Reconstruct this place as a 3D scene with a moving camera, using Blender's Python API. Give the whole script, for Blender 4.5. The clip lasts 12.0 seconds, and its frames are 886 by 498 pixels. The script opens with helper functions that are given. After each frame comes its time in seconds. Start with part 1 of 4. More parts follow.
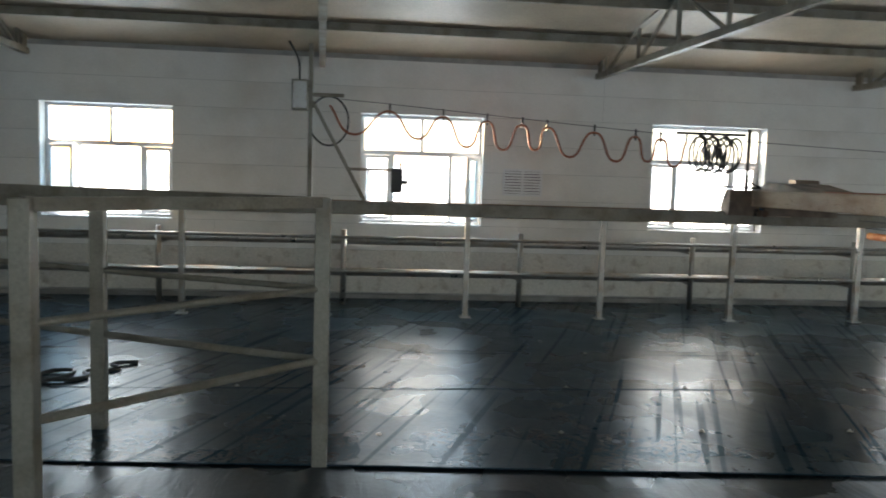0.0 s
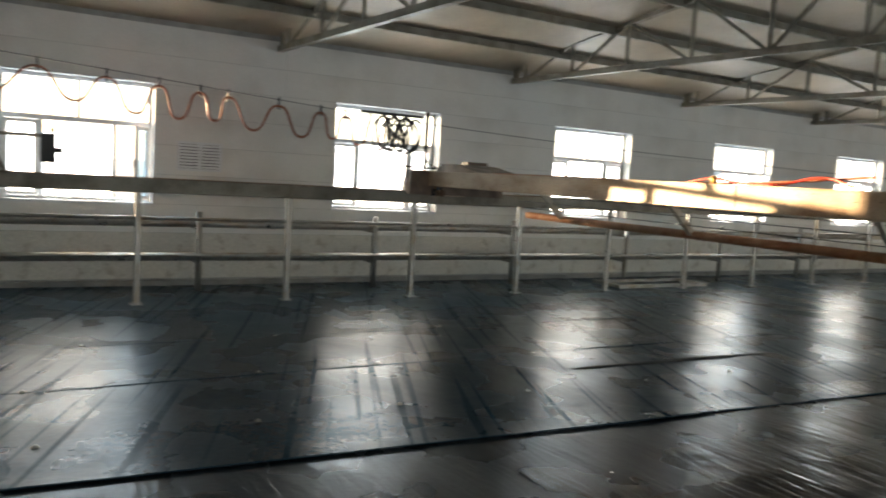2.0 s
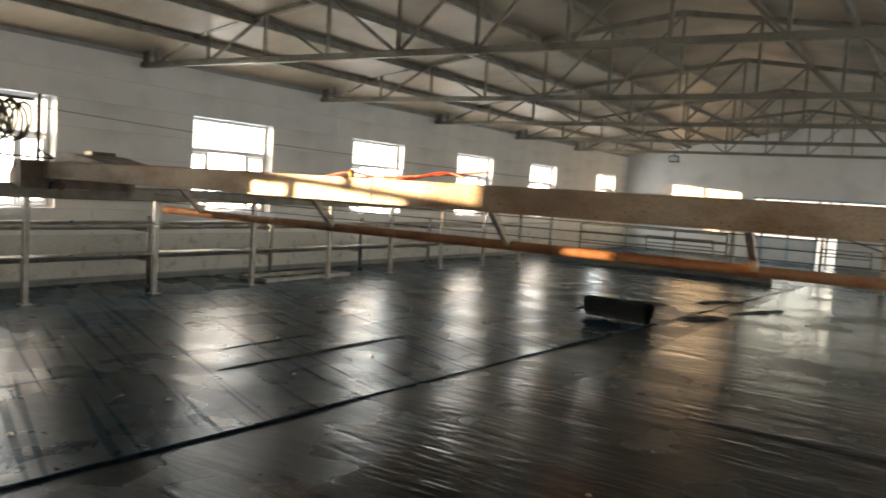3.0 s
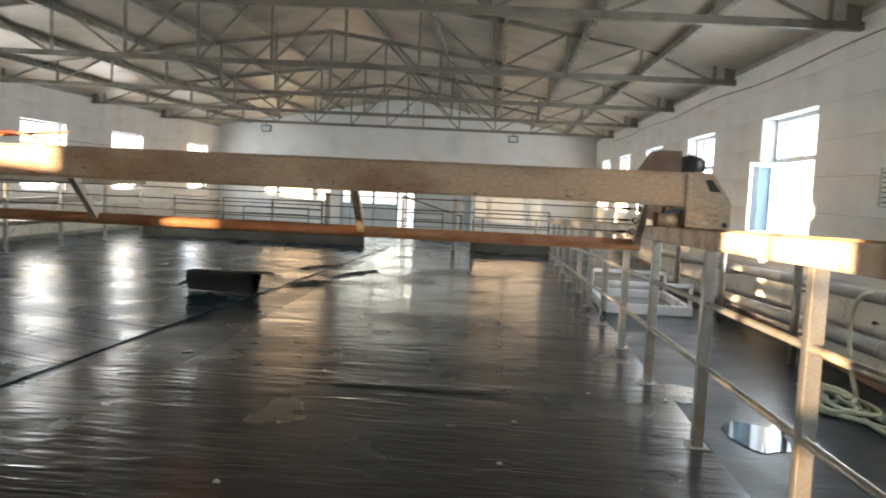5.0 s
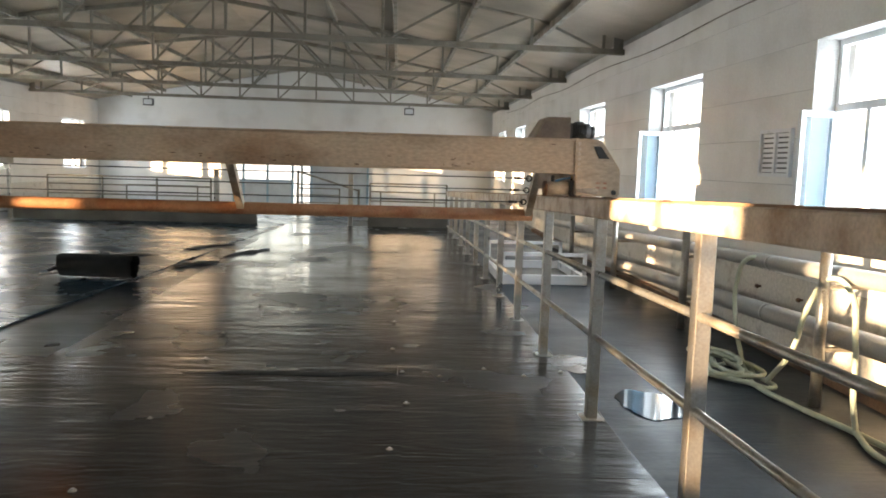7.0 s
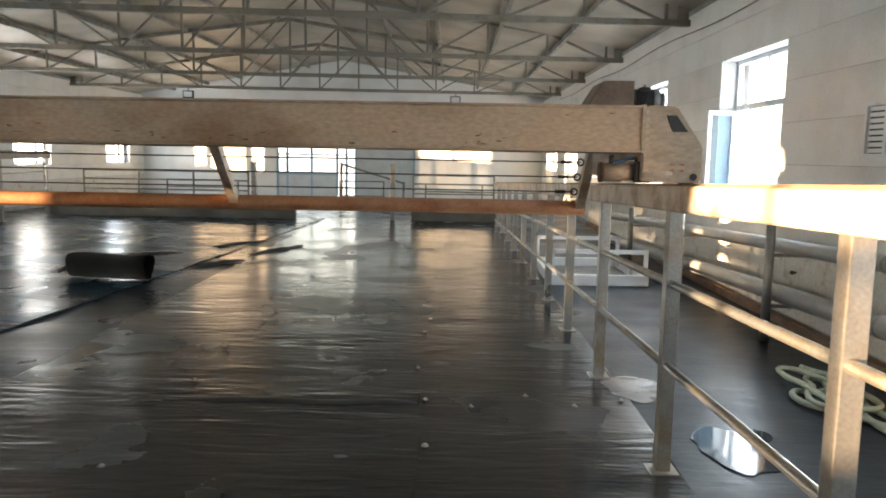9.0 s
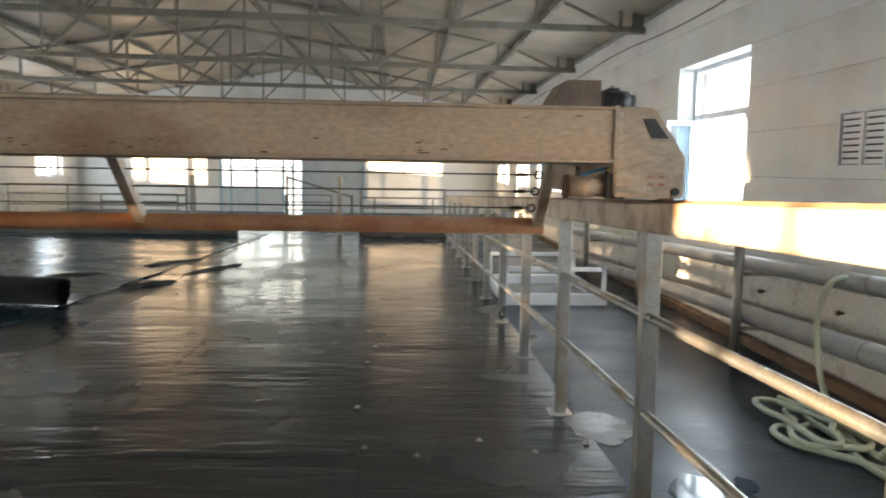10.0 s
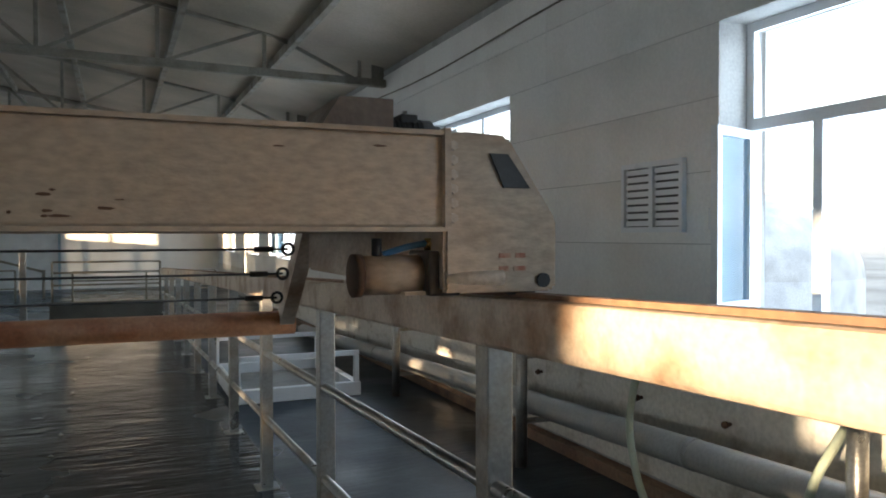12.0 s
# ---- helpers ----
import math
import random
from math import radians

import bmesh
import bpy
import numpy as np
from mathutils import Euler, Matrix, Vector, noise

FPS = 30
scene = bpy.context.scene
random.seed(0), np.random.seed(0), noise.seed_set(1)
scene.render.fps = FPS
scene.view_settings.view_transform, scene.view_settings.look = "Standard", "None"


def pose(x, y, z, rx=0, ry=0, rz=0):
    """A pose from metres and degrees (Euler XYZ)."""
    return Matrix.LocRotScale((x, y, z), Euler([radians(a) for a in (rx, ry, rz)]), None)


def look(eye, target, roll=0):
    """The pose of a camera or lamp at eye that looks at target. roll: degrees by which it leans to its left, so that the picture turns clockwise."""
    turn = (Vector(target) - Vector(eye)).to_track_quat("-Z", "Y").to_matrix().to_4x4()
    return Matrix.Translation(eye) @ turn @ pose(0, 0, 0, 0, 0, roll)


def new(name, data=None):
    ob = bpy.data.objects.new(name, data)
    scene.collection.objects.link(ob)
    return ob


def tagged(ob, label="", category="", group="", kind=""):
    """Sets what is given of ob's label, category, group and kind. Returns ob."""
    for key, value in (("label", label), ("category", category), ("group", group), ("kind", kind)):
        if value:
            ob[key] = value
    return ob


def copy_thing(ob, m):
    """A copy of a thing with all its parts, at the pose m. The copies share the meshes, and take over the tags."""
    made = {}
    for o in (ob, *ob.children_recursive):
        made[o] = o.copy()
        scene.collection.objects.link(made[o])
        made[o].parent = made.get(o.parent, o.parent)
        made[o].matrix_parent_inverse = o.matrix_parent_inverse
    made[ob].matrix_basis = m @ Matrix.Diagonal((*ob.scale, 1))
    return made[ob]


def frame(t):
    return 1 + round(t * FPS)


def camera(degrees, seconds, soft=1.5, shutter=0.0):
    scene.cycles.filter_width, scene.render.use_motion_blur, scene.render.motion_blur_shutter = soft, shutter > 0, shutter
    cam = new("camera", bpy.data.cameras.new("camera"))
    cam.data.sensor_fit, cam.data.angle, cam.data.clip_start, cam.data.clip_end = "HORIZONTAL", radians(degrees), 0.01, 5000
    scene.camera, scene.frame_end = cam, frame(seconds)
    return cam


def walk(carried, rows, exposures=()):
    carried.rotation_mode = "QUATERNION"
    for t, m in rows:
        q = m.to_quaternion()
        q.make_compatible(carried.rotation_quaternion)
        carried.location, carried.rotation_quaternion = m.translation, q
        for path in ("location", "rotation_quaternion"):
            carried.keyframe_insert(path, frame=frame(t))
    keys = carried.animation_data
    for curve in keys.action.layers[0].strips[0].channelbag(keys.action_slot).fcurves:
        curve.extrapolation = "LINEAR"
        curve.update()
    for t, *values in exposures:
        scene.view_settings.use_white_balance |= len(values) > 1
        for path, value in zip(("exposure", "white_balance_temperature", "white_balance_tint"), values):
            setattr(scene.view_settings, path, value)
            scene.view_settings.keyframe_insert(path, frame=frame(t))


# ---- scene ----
cam = camera(60.4, 12.0, soft=1.8, shutter=0.3)
PATH = [
    (0, (1.122, 0.266, 1.972), (-0.86, 0.462, 1.787), 1.8),
    (0.5, (1.009, 0.185, 1.887), (-0.931, 0.632, 1.698), 1.6),
    (1, (0.919, 0.21, 1.824), (-0.971, 0.833, 1.62), 1.6),
    (1.5, (0.874, 0.292, 1.775), (-0.97, 1.043, 1.579), 2.2),
    (2, (0.712, 0.215, 1.85), (-1.012, 1.211, 1.663), 3.4),
    (2.5, (0.652, 0.316, 1.858), (-0.759, 1.724, 1.696), 3.6),
    (2.6, (0.646, 0.327, 1.863), (-0.7, 1.798, 1.707), 3.5),
    (3, (0.637, 0.338, 1.859), (-0.474, 1.995, 1.709), 3.6),
    (3.2, (0.646, 0.335, 1.857), (-0.373, 2.05, 1.712), 2.9),
    (5, (0.415, 0.598, 1.775), (0.28, 2.587, 1.61), 2.6),
    (5.5, (0.488, 0.623, 1.777), (0.556, 2.614, 1.602), 2.2),
    (6, (0.513, 0.628, 1.771), (0.644, 2.615, 1.584), 1.9),
    (6.2, (0.547, 0.646, 1.753), (0.683, 2.632, 1.559), 1.7),
    (6.5, (0.566, 0.72, 1.761), (0.698, 2.704, 1.548), 1.5),
    (7, (0.525, 0.885, 1.753), (0.648, 2.869, 1.531), 1.7),
    (7.5, (0.575, 1.108, 1.743), (0.698, 3.091, 1.515), 1.0),
    (9.5, (0.773, 2.346, 1.676), (0.735, 4.331, 1.431), 1.1),
    (10.2, (0.836, 2.819, 1.683), (1.065, 4.797, 1.496), 0.8),
    (10.5, (0.897, 3.061, 1.692), (1.32, 5.009, 1.532), 0.9),
    (11, (0.938, 3.426, 1.71), (1.521, 5.336, 1.606), 1.3),
    (11.5, (0.969, 3.8, 1.719), (1.675, 5.671, 1.66), -0.2),
    (12, (0.986, 4.153, 1.706), (1.776, 5.99, 1.671), -0.1),
]
EXPOSURE = 3.15
walk(cam, [(t, look(eye, target, roll)) for t, eye, target, roll in PATH],
     [(t, EXPOSURE + d, k, tint) for t, d, k, tint in ((0, -0.4, 6800, 10), (1.5, -0.47, 6850, 10), (2.5, -0.47, 7850, 14), (3.2, -0.35, 8000, 15), (5, 0.22, 7350, 15), (7.5, 0.14, 7350, 15), (10.2, 0.24, 7100, 13), (10.5, 0.12, 6900, 11), (11, -0.3, 6500, 10), (11.5, -0.62, 6450, 10), (12, -0.88, 6400, 11))])

# ---- light: low sun through the west windows, lifted sky, area lamps in the windows ----
SUN_EL, SUN_TURN = radians(3.45), 0.64     # sun's height; metres north per metre east
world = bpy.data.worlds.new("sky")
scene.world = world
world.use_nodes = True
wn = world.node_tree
sky = wn.nodes.new("ShaderNodeTexSky")
sky.sky_type, sky.sun_disc = "NISHITA", False
sky.sun_elevation = SUN_EL
sun_dir = Vector((1, SUN_TURN, 0)).normalized() * math.cos(SUN_EL) + Vector((0, 0, -math.sin(SUN_EL)))
sky.sun_rotation = math.atan2(-sun_dir.x, -sun_dir.y)
sky_lift = wn.nodes.new("ShaderNodeMixRGB")          # even pale blue-white added to the sky colour to brighten the windows
sky_lift.blend_type = "ADD"
sky_lift.inputs[0].default_value, sky_lift.inputs[2].default_value = 1.0, (2.6, 3.0, 3.5, 1)
wn.links.new(sky.outputs[0], sky_lift.inputs[1])
wn.links.new(sky_lift.outputs[0], wn.nodes["Background"].inputs[0])
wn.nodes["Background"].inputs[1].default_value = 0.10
sun_data = bpy.data.lights.new("sun", "SUN")
sun_data.energy, sun_data.angle, sun_data.color = 5.0, radians(0.5), (1.0, 0.73, 0.45)
sun = new("sun", sun_data)
sun.matrix_world = look((-40, -20, 10), Vector((-40, -20, 10)) + sun_dir)

XL, XR, Y0, Y1, ZW = -11.0, 4.22, -7.0, 31.2, 3.78      # inner faces of the walls, eaves height
RIDGE_X, RIDGE_Z = (XL + XR) / 2, 5.05
WL = (-4.70, 0.12, 4.84, 9.32, 13.74, 18.16, 22.5, 28.0)   # starts of the window openings
WR = (-3.2, 1.25, 5.66, 10.16, 14.58, 18.9, 23.2, 27.2)
WW, WZ0, WZ1 = 1.94, 1.22, 2.95

# Area lamp added in each opening, in place of daylight from the sky.
def window_lamp(x, y, side, watts, colour):
    d = bpy.data.lights.new("window_light", "AREA")
    d.shape, d.size, d.size_y, d.energy, d.color = "RECTANGLE", WW - 0.1, WZ1 - WZ0 - 0.1, watts, colour
    ob = new("window_light", d)
    z = (WZ0 + WZ1) / 2
    ob.matrix_world = look((x, y, z), (x + side, y, z - 0.12))

for y in WL:
    window_lamp(XL - 0.34, y + WW / 2, 1, 14, (0.58, 0.80, 1.0))
for y in WR:
    window_lamp(XR + 0.34, y + WW / 2, -1, 13, (0.66, 0.84, 1.0))

# ---- materials ----
def mat(name, base, rough=0.6, metal=0.0, var=0.25, scale=3.0, fine=60.0, bump=0.15, second=None, amount=0.5, rvar=0.12, stretch=(1, 1, 1), spec=None):
    """Two scales of colour variation, a second colour in patches, and fine relief."""
    m = bpy.data.materials.new(name)
    m.use_nodes = True
    n, l = m.node_tree.nodes, m.node_tree.links
    b = n["Principled BSDF"]
    tc, mp = n.new("ShaderNodeTexCoord"), n.new("ShaderNodeMapping")
    mp.inputs["Scale"].default_value = stretch
    l.new(tc.outputs["Object"], mp.inputs[0])
    big, small = n.new("ShaderNodeTexNoise"), n.new("ShaderNodeTexNoise")
    big.inputs["Scale"].default_value, big.inputs["Detail"].default_value = scale, 6
    small.inputs["Scale"].default_value, small.inputs["Detail"].default_value = fine, 4
    l.new(mp.outputs[0], big.inputs["Vector"]); l.new(mp.outputs[0], small.inputs["Vector"])
    ramp = n.new("ShaderNodeValToRGB")
    second = second or tuple(c * (1 - var) for c in base)
    ramp.color_ramp.elements[0].position, ramp.color_ramp.elements[1].position = 0.62 - amount * 0.4, 0.72 - amount * 0.1
    ramp.color_ramp.elements[0].color, ramp.color_ramp.elements[1].color = (*base, 1), (*second, 1)
    l.new(big.outputs[0], ramp.inputs[0])
    hsv, mr = n.new("ShaderNodeHueSaturation"), n.new("ShaderNodeMapRange")
    mr.inputs["From Min"].default_value, mr.inputs["From Max"].default_value = 0.3, 0.7
    mr.inputs["To Min"].default_value, mr.inputs["To Max"].default_value = 1 - var * 0.5, 1 + var * 0.3
    l.new(small.outputs[0], mr.inputs[0]); l.new(mr.outputs[0], hsv.inputs["Value"]); l.new(ramp.outputs[0], hsv.inputs["Color"])
    l.new(hsv.outputs[0], b.inputs["Base Color"])
    rr = n.new("ShaderNodeMapRange")
    rr.inputs["From Min"].default_value, rr.inputs["From Max"].default_value = 0.3, 0.7
    rr.inputs["To Min"].default_value, rr.inputs["To Max"].default_value = max(0.03, rough - rvar), min(1, rough + rvar)
    l.new(big.outputs[0], rr.inputs[0]); l.new(rr.outputs[0], b.inputs["Roughness"])
    b.inputs["Metallic"].default_value = metal
    if spec is not None:
        b.inputs["Specular IOR Level"].default_value = spec
    bp = n.new("ShaderNodeBump")
    bp.inputs["Strength"].default_value, bp.inputs["Distance"].default_value = bump, 0.01
    l.new(small.outputs[0], bp.inputs["Height"]); l.new(bp.outputs[0], b.inputs["Normal"])
    return m

def sheet_mat(name, base, rough, ripple, gloss, grooves=0.0, waves=(0.55, 4.2, 1), comb=0.0):
    """Black rubber-like sheeting, damp and rippled, in places with slanting grooves."""
    m = mat(name, base, rough, 0, 0.5, 1.3, 25, 0.12, tuple(c * 1.05 for c in base), 0.6, 0.07, spec=gloss)
    n, l = m.node_tree.nodes, m.node_tree.links
    b = n["Principled BSDF"]
    tc, mp = n.new("ShaderNodeTexCoord"), n.new("ShaderNodeMapping")
    mp.inputs["Scale"].default_value = waves
    l.new(tc.outputs["Object"], mp.inputs[0])
    t = n.new("ShaderNodeTexNoise")
    t.inputs["Scale"].default_value, t.inputs["Detail"].default_value, t.inputs["Distortion"].default_value = 1.0, 2.5, 0.9
    l.new(mp.outputs[0], t.inputs["Vector"])
    bp = n.new("ShaderNodeBump")
    bp.inputs["Strength"].default_value, bp.inputs["Distance"].default_value = ripple, 0.03
    l.new(t.outputs[0], bp.inputs["Height"])
    old = b.inputs["Normal"].links[0].from_node
    l.new(bp.outputs[0], old.inputs["Normal"])
    # Uncombed sheets get a bluish gloss tint, standing in for reflected skylight.
    b.inputs["Specular Tint"].default_value = (0.86, 0.94, 1.0, 1) if not comb else (1, 1, 1, 1)
    if comb:                                   # fine cross ripples that draw reflections out lengthways
        fm, ft, fb = n.new("ShaderNodeMapping"), n.new("ShaderNodeTexNoise"), n.new("ShaderNodeBump")
        fm.inputs["Scale"].default_value = (1.7, 9.5, 1)
        l.new(tc.outputs["Object"], fm.inputs[0])
        ft.inputs["Scale"].default_value, ft.inputs["Detail"].default_value, ft.inputs["Distortion"].default_value = 1.0, 2, 1.1
        l.new(fm.outputs[0], ft.inputs["Vector"])
        fb.inputs["Strength"].default_value, fb.inputs["Distance"].default_value = comb, 0.02
        calm, cr = n.new("ShaderNodeTexNoise"), n.new("ShaderNodeMapRange")      # ripples come and go in patches
        calm.inputs["Scale"].default_value, calm.inputs["Detail"].default_value = 0.55, 3
        l.new(tc.outputs["Object"], calm.inputs["Vector"])
        cr.inputs["From Min"].default_value, cr.inputs["From Max"].default_value = 0.38, 0.62
        cr.inputs["To Min"].default_value, cr.inputs["To Max"].default_value = comb * 0.35, comb * 1.25
        l.new(calm.outputs[0], cr.inputs[0]); l.new(cr.outputs[0], fb.inputs["Strength"])
        wet, wr = n.new("ShaderNodeMath"), n.new("ShaderNodeMapRange")           # and damp patches are smoother than dry ones
        wr.inputs["From Min"].default_value, wr.inputs["From Max"].default_value = 0.35, 0.65
        wr.inputs["To Min"].default_value, wr.inputs["To Max"].default_value = 0.14, -0.05
        l.new(calm.outputs[0], wr.inputs[0])
        l.new(b.inputs["Roughness"].links[0].from_socket, wet.inputs[0]); l.new(wr.outputs[0], wet.inputs[1])
        l.new(wet.outputs[0], b.inputs["Roughness"])
        l.new(ft.outputs[0], fb.inputs["Height"]); l.new(fb.outputs[0], bp.inputs["Normal"])
    if grooves:
        gm, gt, gr = n.new("ShaderNodeMapping"), n.new("ShaderNodeTexNoise"), n.new("ShaderNodeMapRange")
        gm.vector_type = "TEXTURE"
        gm.inputs["Rotation"].default_value = (0, 0, radians(-22))
        gm.inputs["Scale"].default_value = (4.0, 0.085, 1)
        l.new(tc.outputs["Object"], gm.inputs[0])
        gt.inputs["Scale"].default_value, gt.inputs["Detail"].default_value = 1.0, 1.0
        l.new(gm.outputs[0], gt.inputs["Vector"])
        gr.inputs["From Min"].default_value, gr.inputs["From Max"].default_value = 0.58, 0.66
        gr.inputs["To Min"].default_value, gr.inputs["To Max"].default_value = gloss, gloss * (1 - grooves)
        l.new(gt.outputs[0], gr.inputs[0])
        l.new(gr.outputs[0], b.inputs["Specular IOR Level"])      # gloss drops along the grooves, which draws them as dark lines
    return m

def filmed_glass_mat(name, film_share):
    """Glass with an added translucent film that glows with the daylight behind it and holds straight sun back."""
    m = glass_mat(name, (0.9, 0.93, 0.95))
    n, l = m.node_tree.nodes, m.node_tree.links
    out = n["Material Output"]
    clear = out.inputs[0].links[0].from_socket
    film, mix = n.new("ShaderNodeBsdfTranslucent"), n.new("ShaderNodeMixShader")
    film.inputs[0].default_value = (0.85, 0.88, 0.9, 1)
    mix.inputs[0].default_value = film_share
    l.new(clear, mix.inputs[1]); l.new(film.outputs[0], mix.inputs[2]); l.new(mix.outputs[0], out.inputs[0])
    return m

def glass_mat(name, tint=(1, 1, 1)):
    m = bpy.data.materials.new(name)
    m.use_nodes = True
    n, l = m.node_tree.nodes, m.node_tree.links
    n.remove(n["Principled BSDF"])
    tr, gl, mix = n.new("ShaderNodeBsdfTransparent"), n.new("ShaderNodeBsdfGlossy"), n.new("ShaderNodeMixShader")
    lw, mul = n.new("ShaderNodeLayerWeight"), n.new("ShaderNodeMath")
    tr.inputs[0].default_value = (*tint, 1)
    gl.inputs["Roughness"].default_value = 0.04
    lw.inputs[0].default_value = 0.15
    mul.operation, mul.inputs[1].default_value = "MULTIPLY", 0.3
    l.new(lw.outputs["Facing"], mul.inputs[0])
    l.new(mul.outputs[0], mix.inputs[0]); l.new(tr.outputs[0], mix.inputs[1]); l.new(gl.outputs[0], mix.inputs[2])
    l.new(mix.outputs[0], n["Material Output"].inputs[0])
    return m

M_WALL = mat("white_painted_blockwork", (0.78, 0.77, 0.74), 0.55, 0, 0.12, 0.9, 40, 0.2, (0.66, 0.64, 0.60), 0.35)
M_JOINT = mat("grey_joint", (0.42, 0.41, 0.39), 0.8)
M_PLINTH = mat("flaking_white_plinth", (0.66, 0.63, 0.57), 0.7, 0, 0.3, 5, 30, 0.6, (0.46, 0.41, 0.35), 0.15)
# Panels are pale; the brown is warm bounced sunlight put into the colour.
M_ROOF = mat("warm_light_toned_roof_panel", (0.42, 0.35, 0.27), 0.5, 0, 0.2, 0.7, 30, 0.1, (0.31, 0.27, 0.21), 0.5)
# Truss paint; also the shaded tone of the west beam and pit fence.
M_TRUSS = mat("grey_paint_and_shaded_steel", (0.25, 0.23, 0.19), 0.5, 0.2, 0.3, 4, 50, 0.2, (0.18, 0.15, 0.11), 0.4)
M_STEEL = mat("dull_galvanised_steel", (0.40, 0.39, 0.37), 0.38, 0.75, 0.3, 5, 70, 0.15, (0.33, 0.28, 0.22), 0.4)
M_BEAM = mat("stained_cream_steel", (0.54, 0.46, 0.37), 0.5, 0.1, 0.35, 5, 60, 0.35, (0.30, 0.20, 0.13), 0.4)
M_GANTRY = mat("weathered_cream_paint", (0.48, 0.38, 0.28), 0.5, 0.05, 0.4, 2.2, 45, 0.3, (0.29, 0.19, 0.12), 0.5, stretch=(0.65, 1, 1.5))
# Cream gantry paint darkened in colour for the shaded hoods and west carriage.
M_HOOD = mat("stained_shade_brown_paint", (0.22, 0.16, 0.12), 0.5, 0.1, 0.3, 4, 50, 0.25, (0.13, 0.09, 0.07), 0.4)
M_MARK = mat("faded_red_paint", (0.36, 0.13, 0.08), 0.6, 0, 0.4, 30, 80, 0.2, (0.45, 0.33, 0.24), 0.6)
M_SCAR = mat("bare_rust_scar", (0.13, 0.07, 0.04), 0.8)
M_RUST = mat("orange_rusty_pipe", (0.36, 0.17, 0.08), 0.6, 0.1, 0.4, 6, 60, 0.3, (0.28, 0.10, 0.04), 0.5)
M_KERB = mat("brown_stained_kerb", (0.24, 0.14, 0.08), 0.7, 0, 0.4, 4, 40, 0.4, (0.15, 0.09, 0.06), 0.5)
M_LOW = mat("dark_grey_render", (0.13, 0.12, 0.10), 0.7, 0, 0.3, 1.5, 30, 0.3)
M_DARK = mat("black_painted_steel", (0.03, 0.03, 0.03), 0.5, 0.2, 0.3)
M_RUBBER = mat("black_rubber", (0.040, 0.041, 0.038), 0.55, 0, 0.3)
M_FRAME = mat("white_window_frame", (0.74, 0.76, 0.78), 0.35, 0, 0.08)
M_BLUE = mat("pale_blue_door_frame", (0.36, 0.52, 0.60), 0.45, 0, 0.15)
M_PIPE = mat("dull_grey_pipe", (0.32, 0.32, 0.31), 0.4, 0.15, 0.2, 4, 50, 0.15, (0.40, 0.37, 0.33), 0.4)
M_HOSE = mat("milky_green_hose", (0.46, 0.52, 0.42), 0.35, 0, 0.15)
M_CABLE = mat("orange_flat_cable", (0.34, 0.11, 0.05), 0.4, 0, 0.3)
M_REDCABLE = mat("red_cable", (0.55, 0.05, 0.03), 0.4, 0, 0.2)
M_BRASS = mat("brass_fitting", (0.55, 0.36, 0.12), 0.35, 0.9)
M_BLUEHOSE = mat("blue_hose", (0.05, 0.16, 0.30), 0.4)
M_CONC = mat("grey_concrete", (0.30, 0.29, 0.27), 0.7, 0, 0.3, 2, 40, 0.4)
M_SHUTTER = mat("white_corrugated_sheet", (0.66, 0.69, 0.70), 0.4, 0.1, 0.12)
M_SHEET_A = sheet_mat("black_rippled_sheet", (0.020, 0.022, 0.024), 0.16, 0.30, 0.5, 0, (0.9, 2.6, 1), 0.32)
M_SHEET_B = sheet_mat("blue_black_grooved_sheet", (0.017, 0.036, 0.050), 0.28, 0.35, 0.09, 0.8, (1.4, 1.9, 1))
M_SHEET_C = sheet_mat("smooth_blue_black_sheet", (0.024, 0.033, 0.042), 0.36, 0.4, 0.25, 0, (1.2, 1.6, 1), 0.16)
M_SHEET_D = sheet_mat("dull_blue_black_sheet", (0.019, 0.025, 0.030), 0.24, 0.32, 0.3, 0, (0.9, 2.4, 1), 0.28)
M_WATER = mat("shallow_water", (0.02, 0.035, 0.05), 0.06, 0, 0.1, 1, 8, 0.02, rvar=0.02, spec=0.2)
M_BARE = mat("pale_bare_patch", (0.11, 0.105, 0.10), 0.25, 0, 0.3)
M_GLASS = glass_mat("window_glass")
# Film strength is chosen by window to shape the sun patches indoors.
M_FILMED = filmed_glass_mat("sun_holding_film_glass", 0.72)
M_THINFILM = filmed_glass_mat("thin_sun_film_glass", 0.22)
M_BLUEGLASS = glass_mat("bluish_glass", (0.72, 0.86, 0.95))
M_GROUND = mat("pale_dusty_yard", (0.45, 0.42, 0.38), 0.9, 0, 0.3, 0.2, 5, 0.2)
M_TANK = mat("white_tank_paint", (0.70, 0.72, 0.74), 0.5)

# ---- mesh helpers ----
def cuboid(bm, x0, x1, y0, y1, z0, z1, bevel=0.0):
    r = bmesh.ops.create_cube(bm, size=1)
    for v in r["verts"]:
        v.co = Vector((x0 + (v.co.x + 0.5) * (x1 - x0), y0 + (v.co.y + 0.5) * (y1 - y0), z0 + (v.co.z + 0.5) * (z1 - z0)))
    if bevel:
        bmesh.ops.bevel(bm, geom=list({e for v in r["verts"] for e in v.link_edges}), offset=bevel, segments=2, affect="EDGES", profile=0.5)

def rod(bm, a, b, r, seg=10, r2=None):
    a, b = Vector(a), Vector(b)
    m = Matrix.Translation((a + b) / 2) @ (b - a).to_track_quat("Z", "Y").to_matrix().to_4x4()
    bmesh.ops.create_cone(bm, cap_ends=True, segments=seg, radius1=r, radius2=r if r2 is None else r2, depth=(b - a).length, matrix=m)

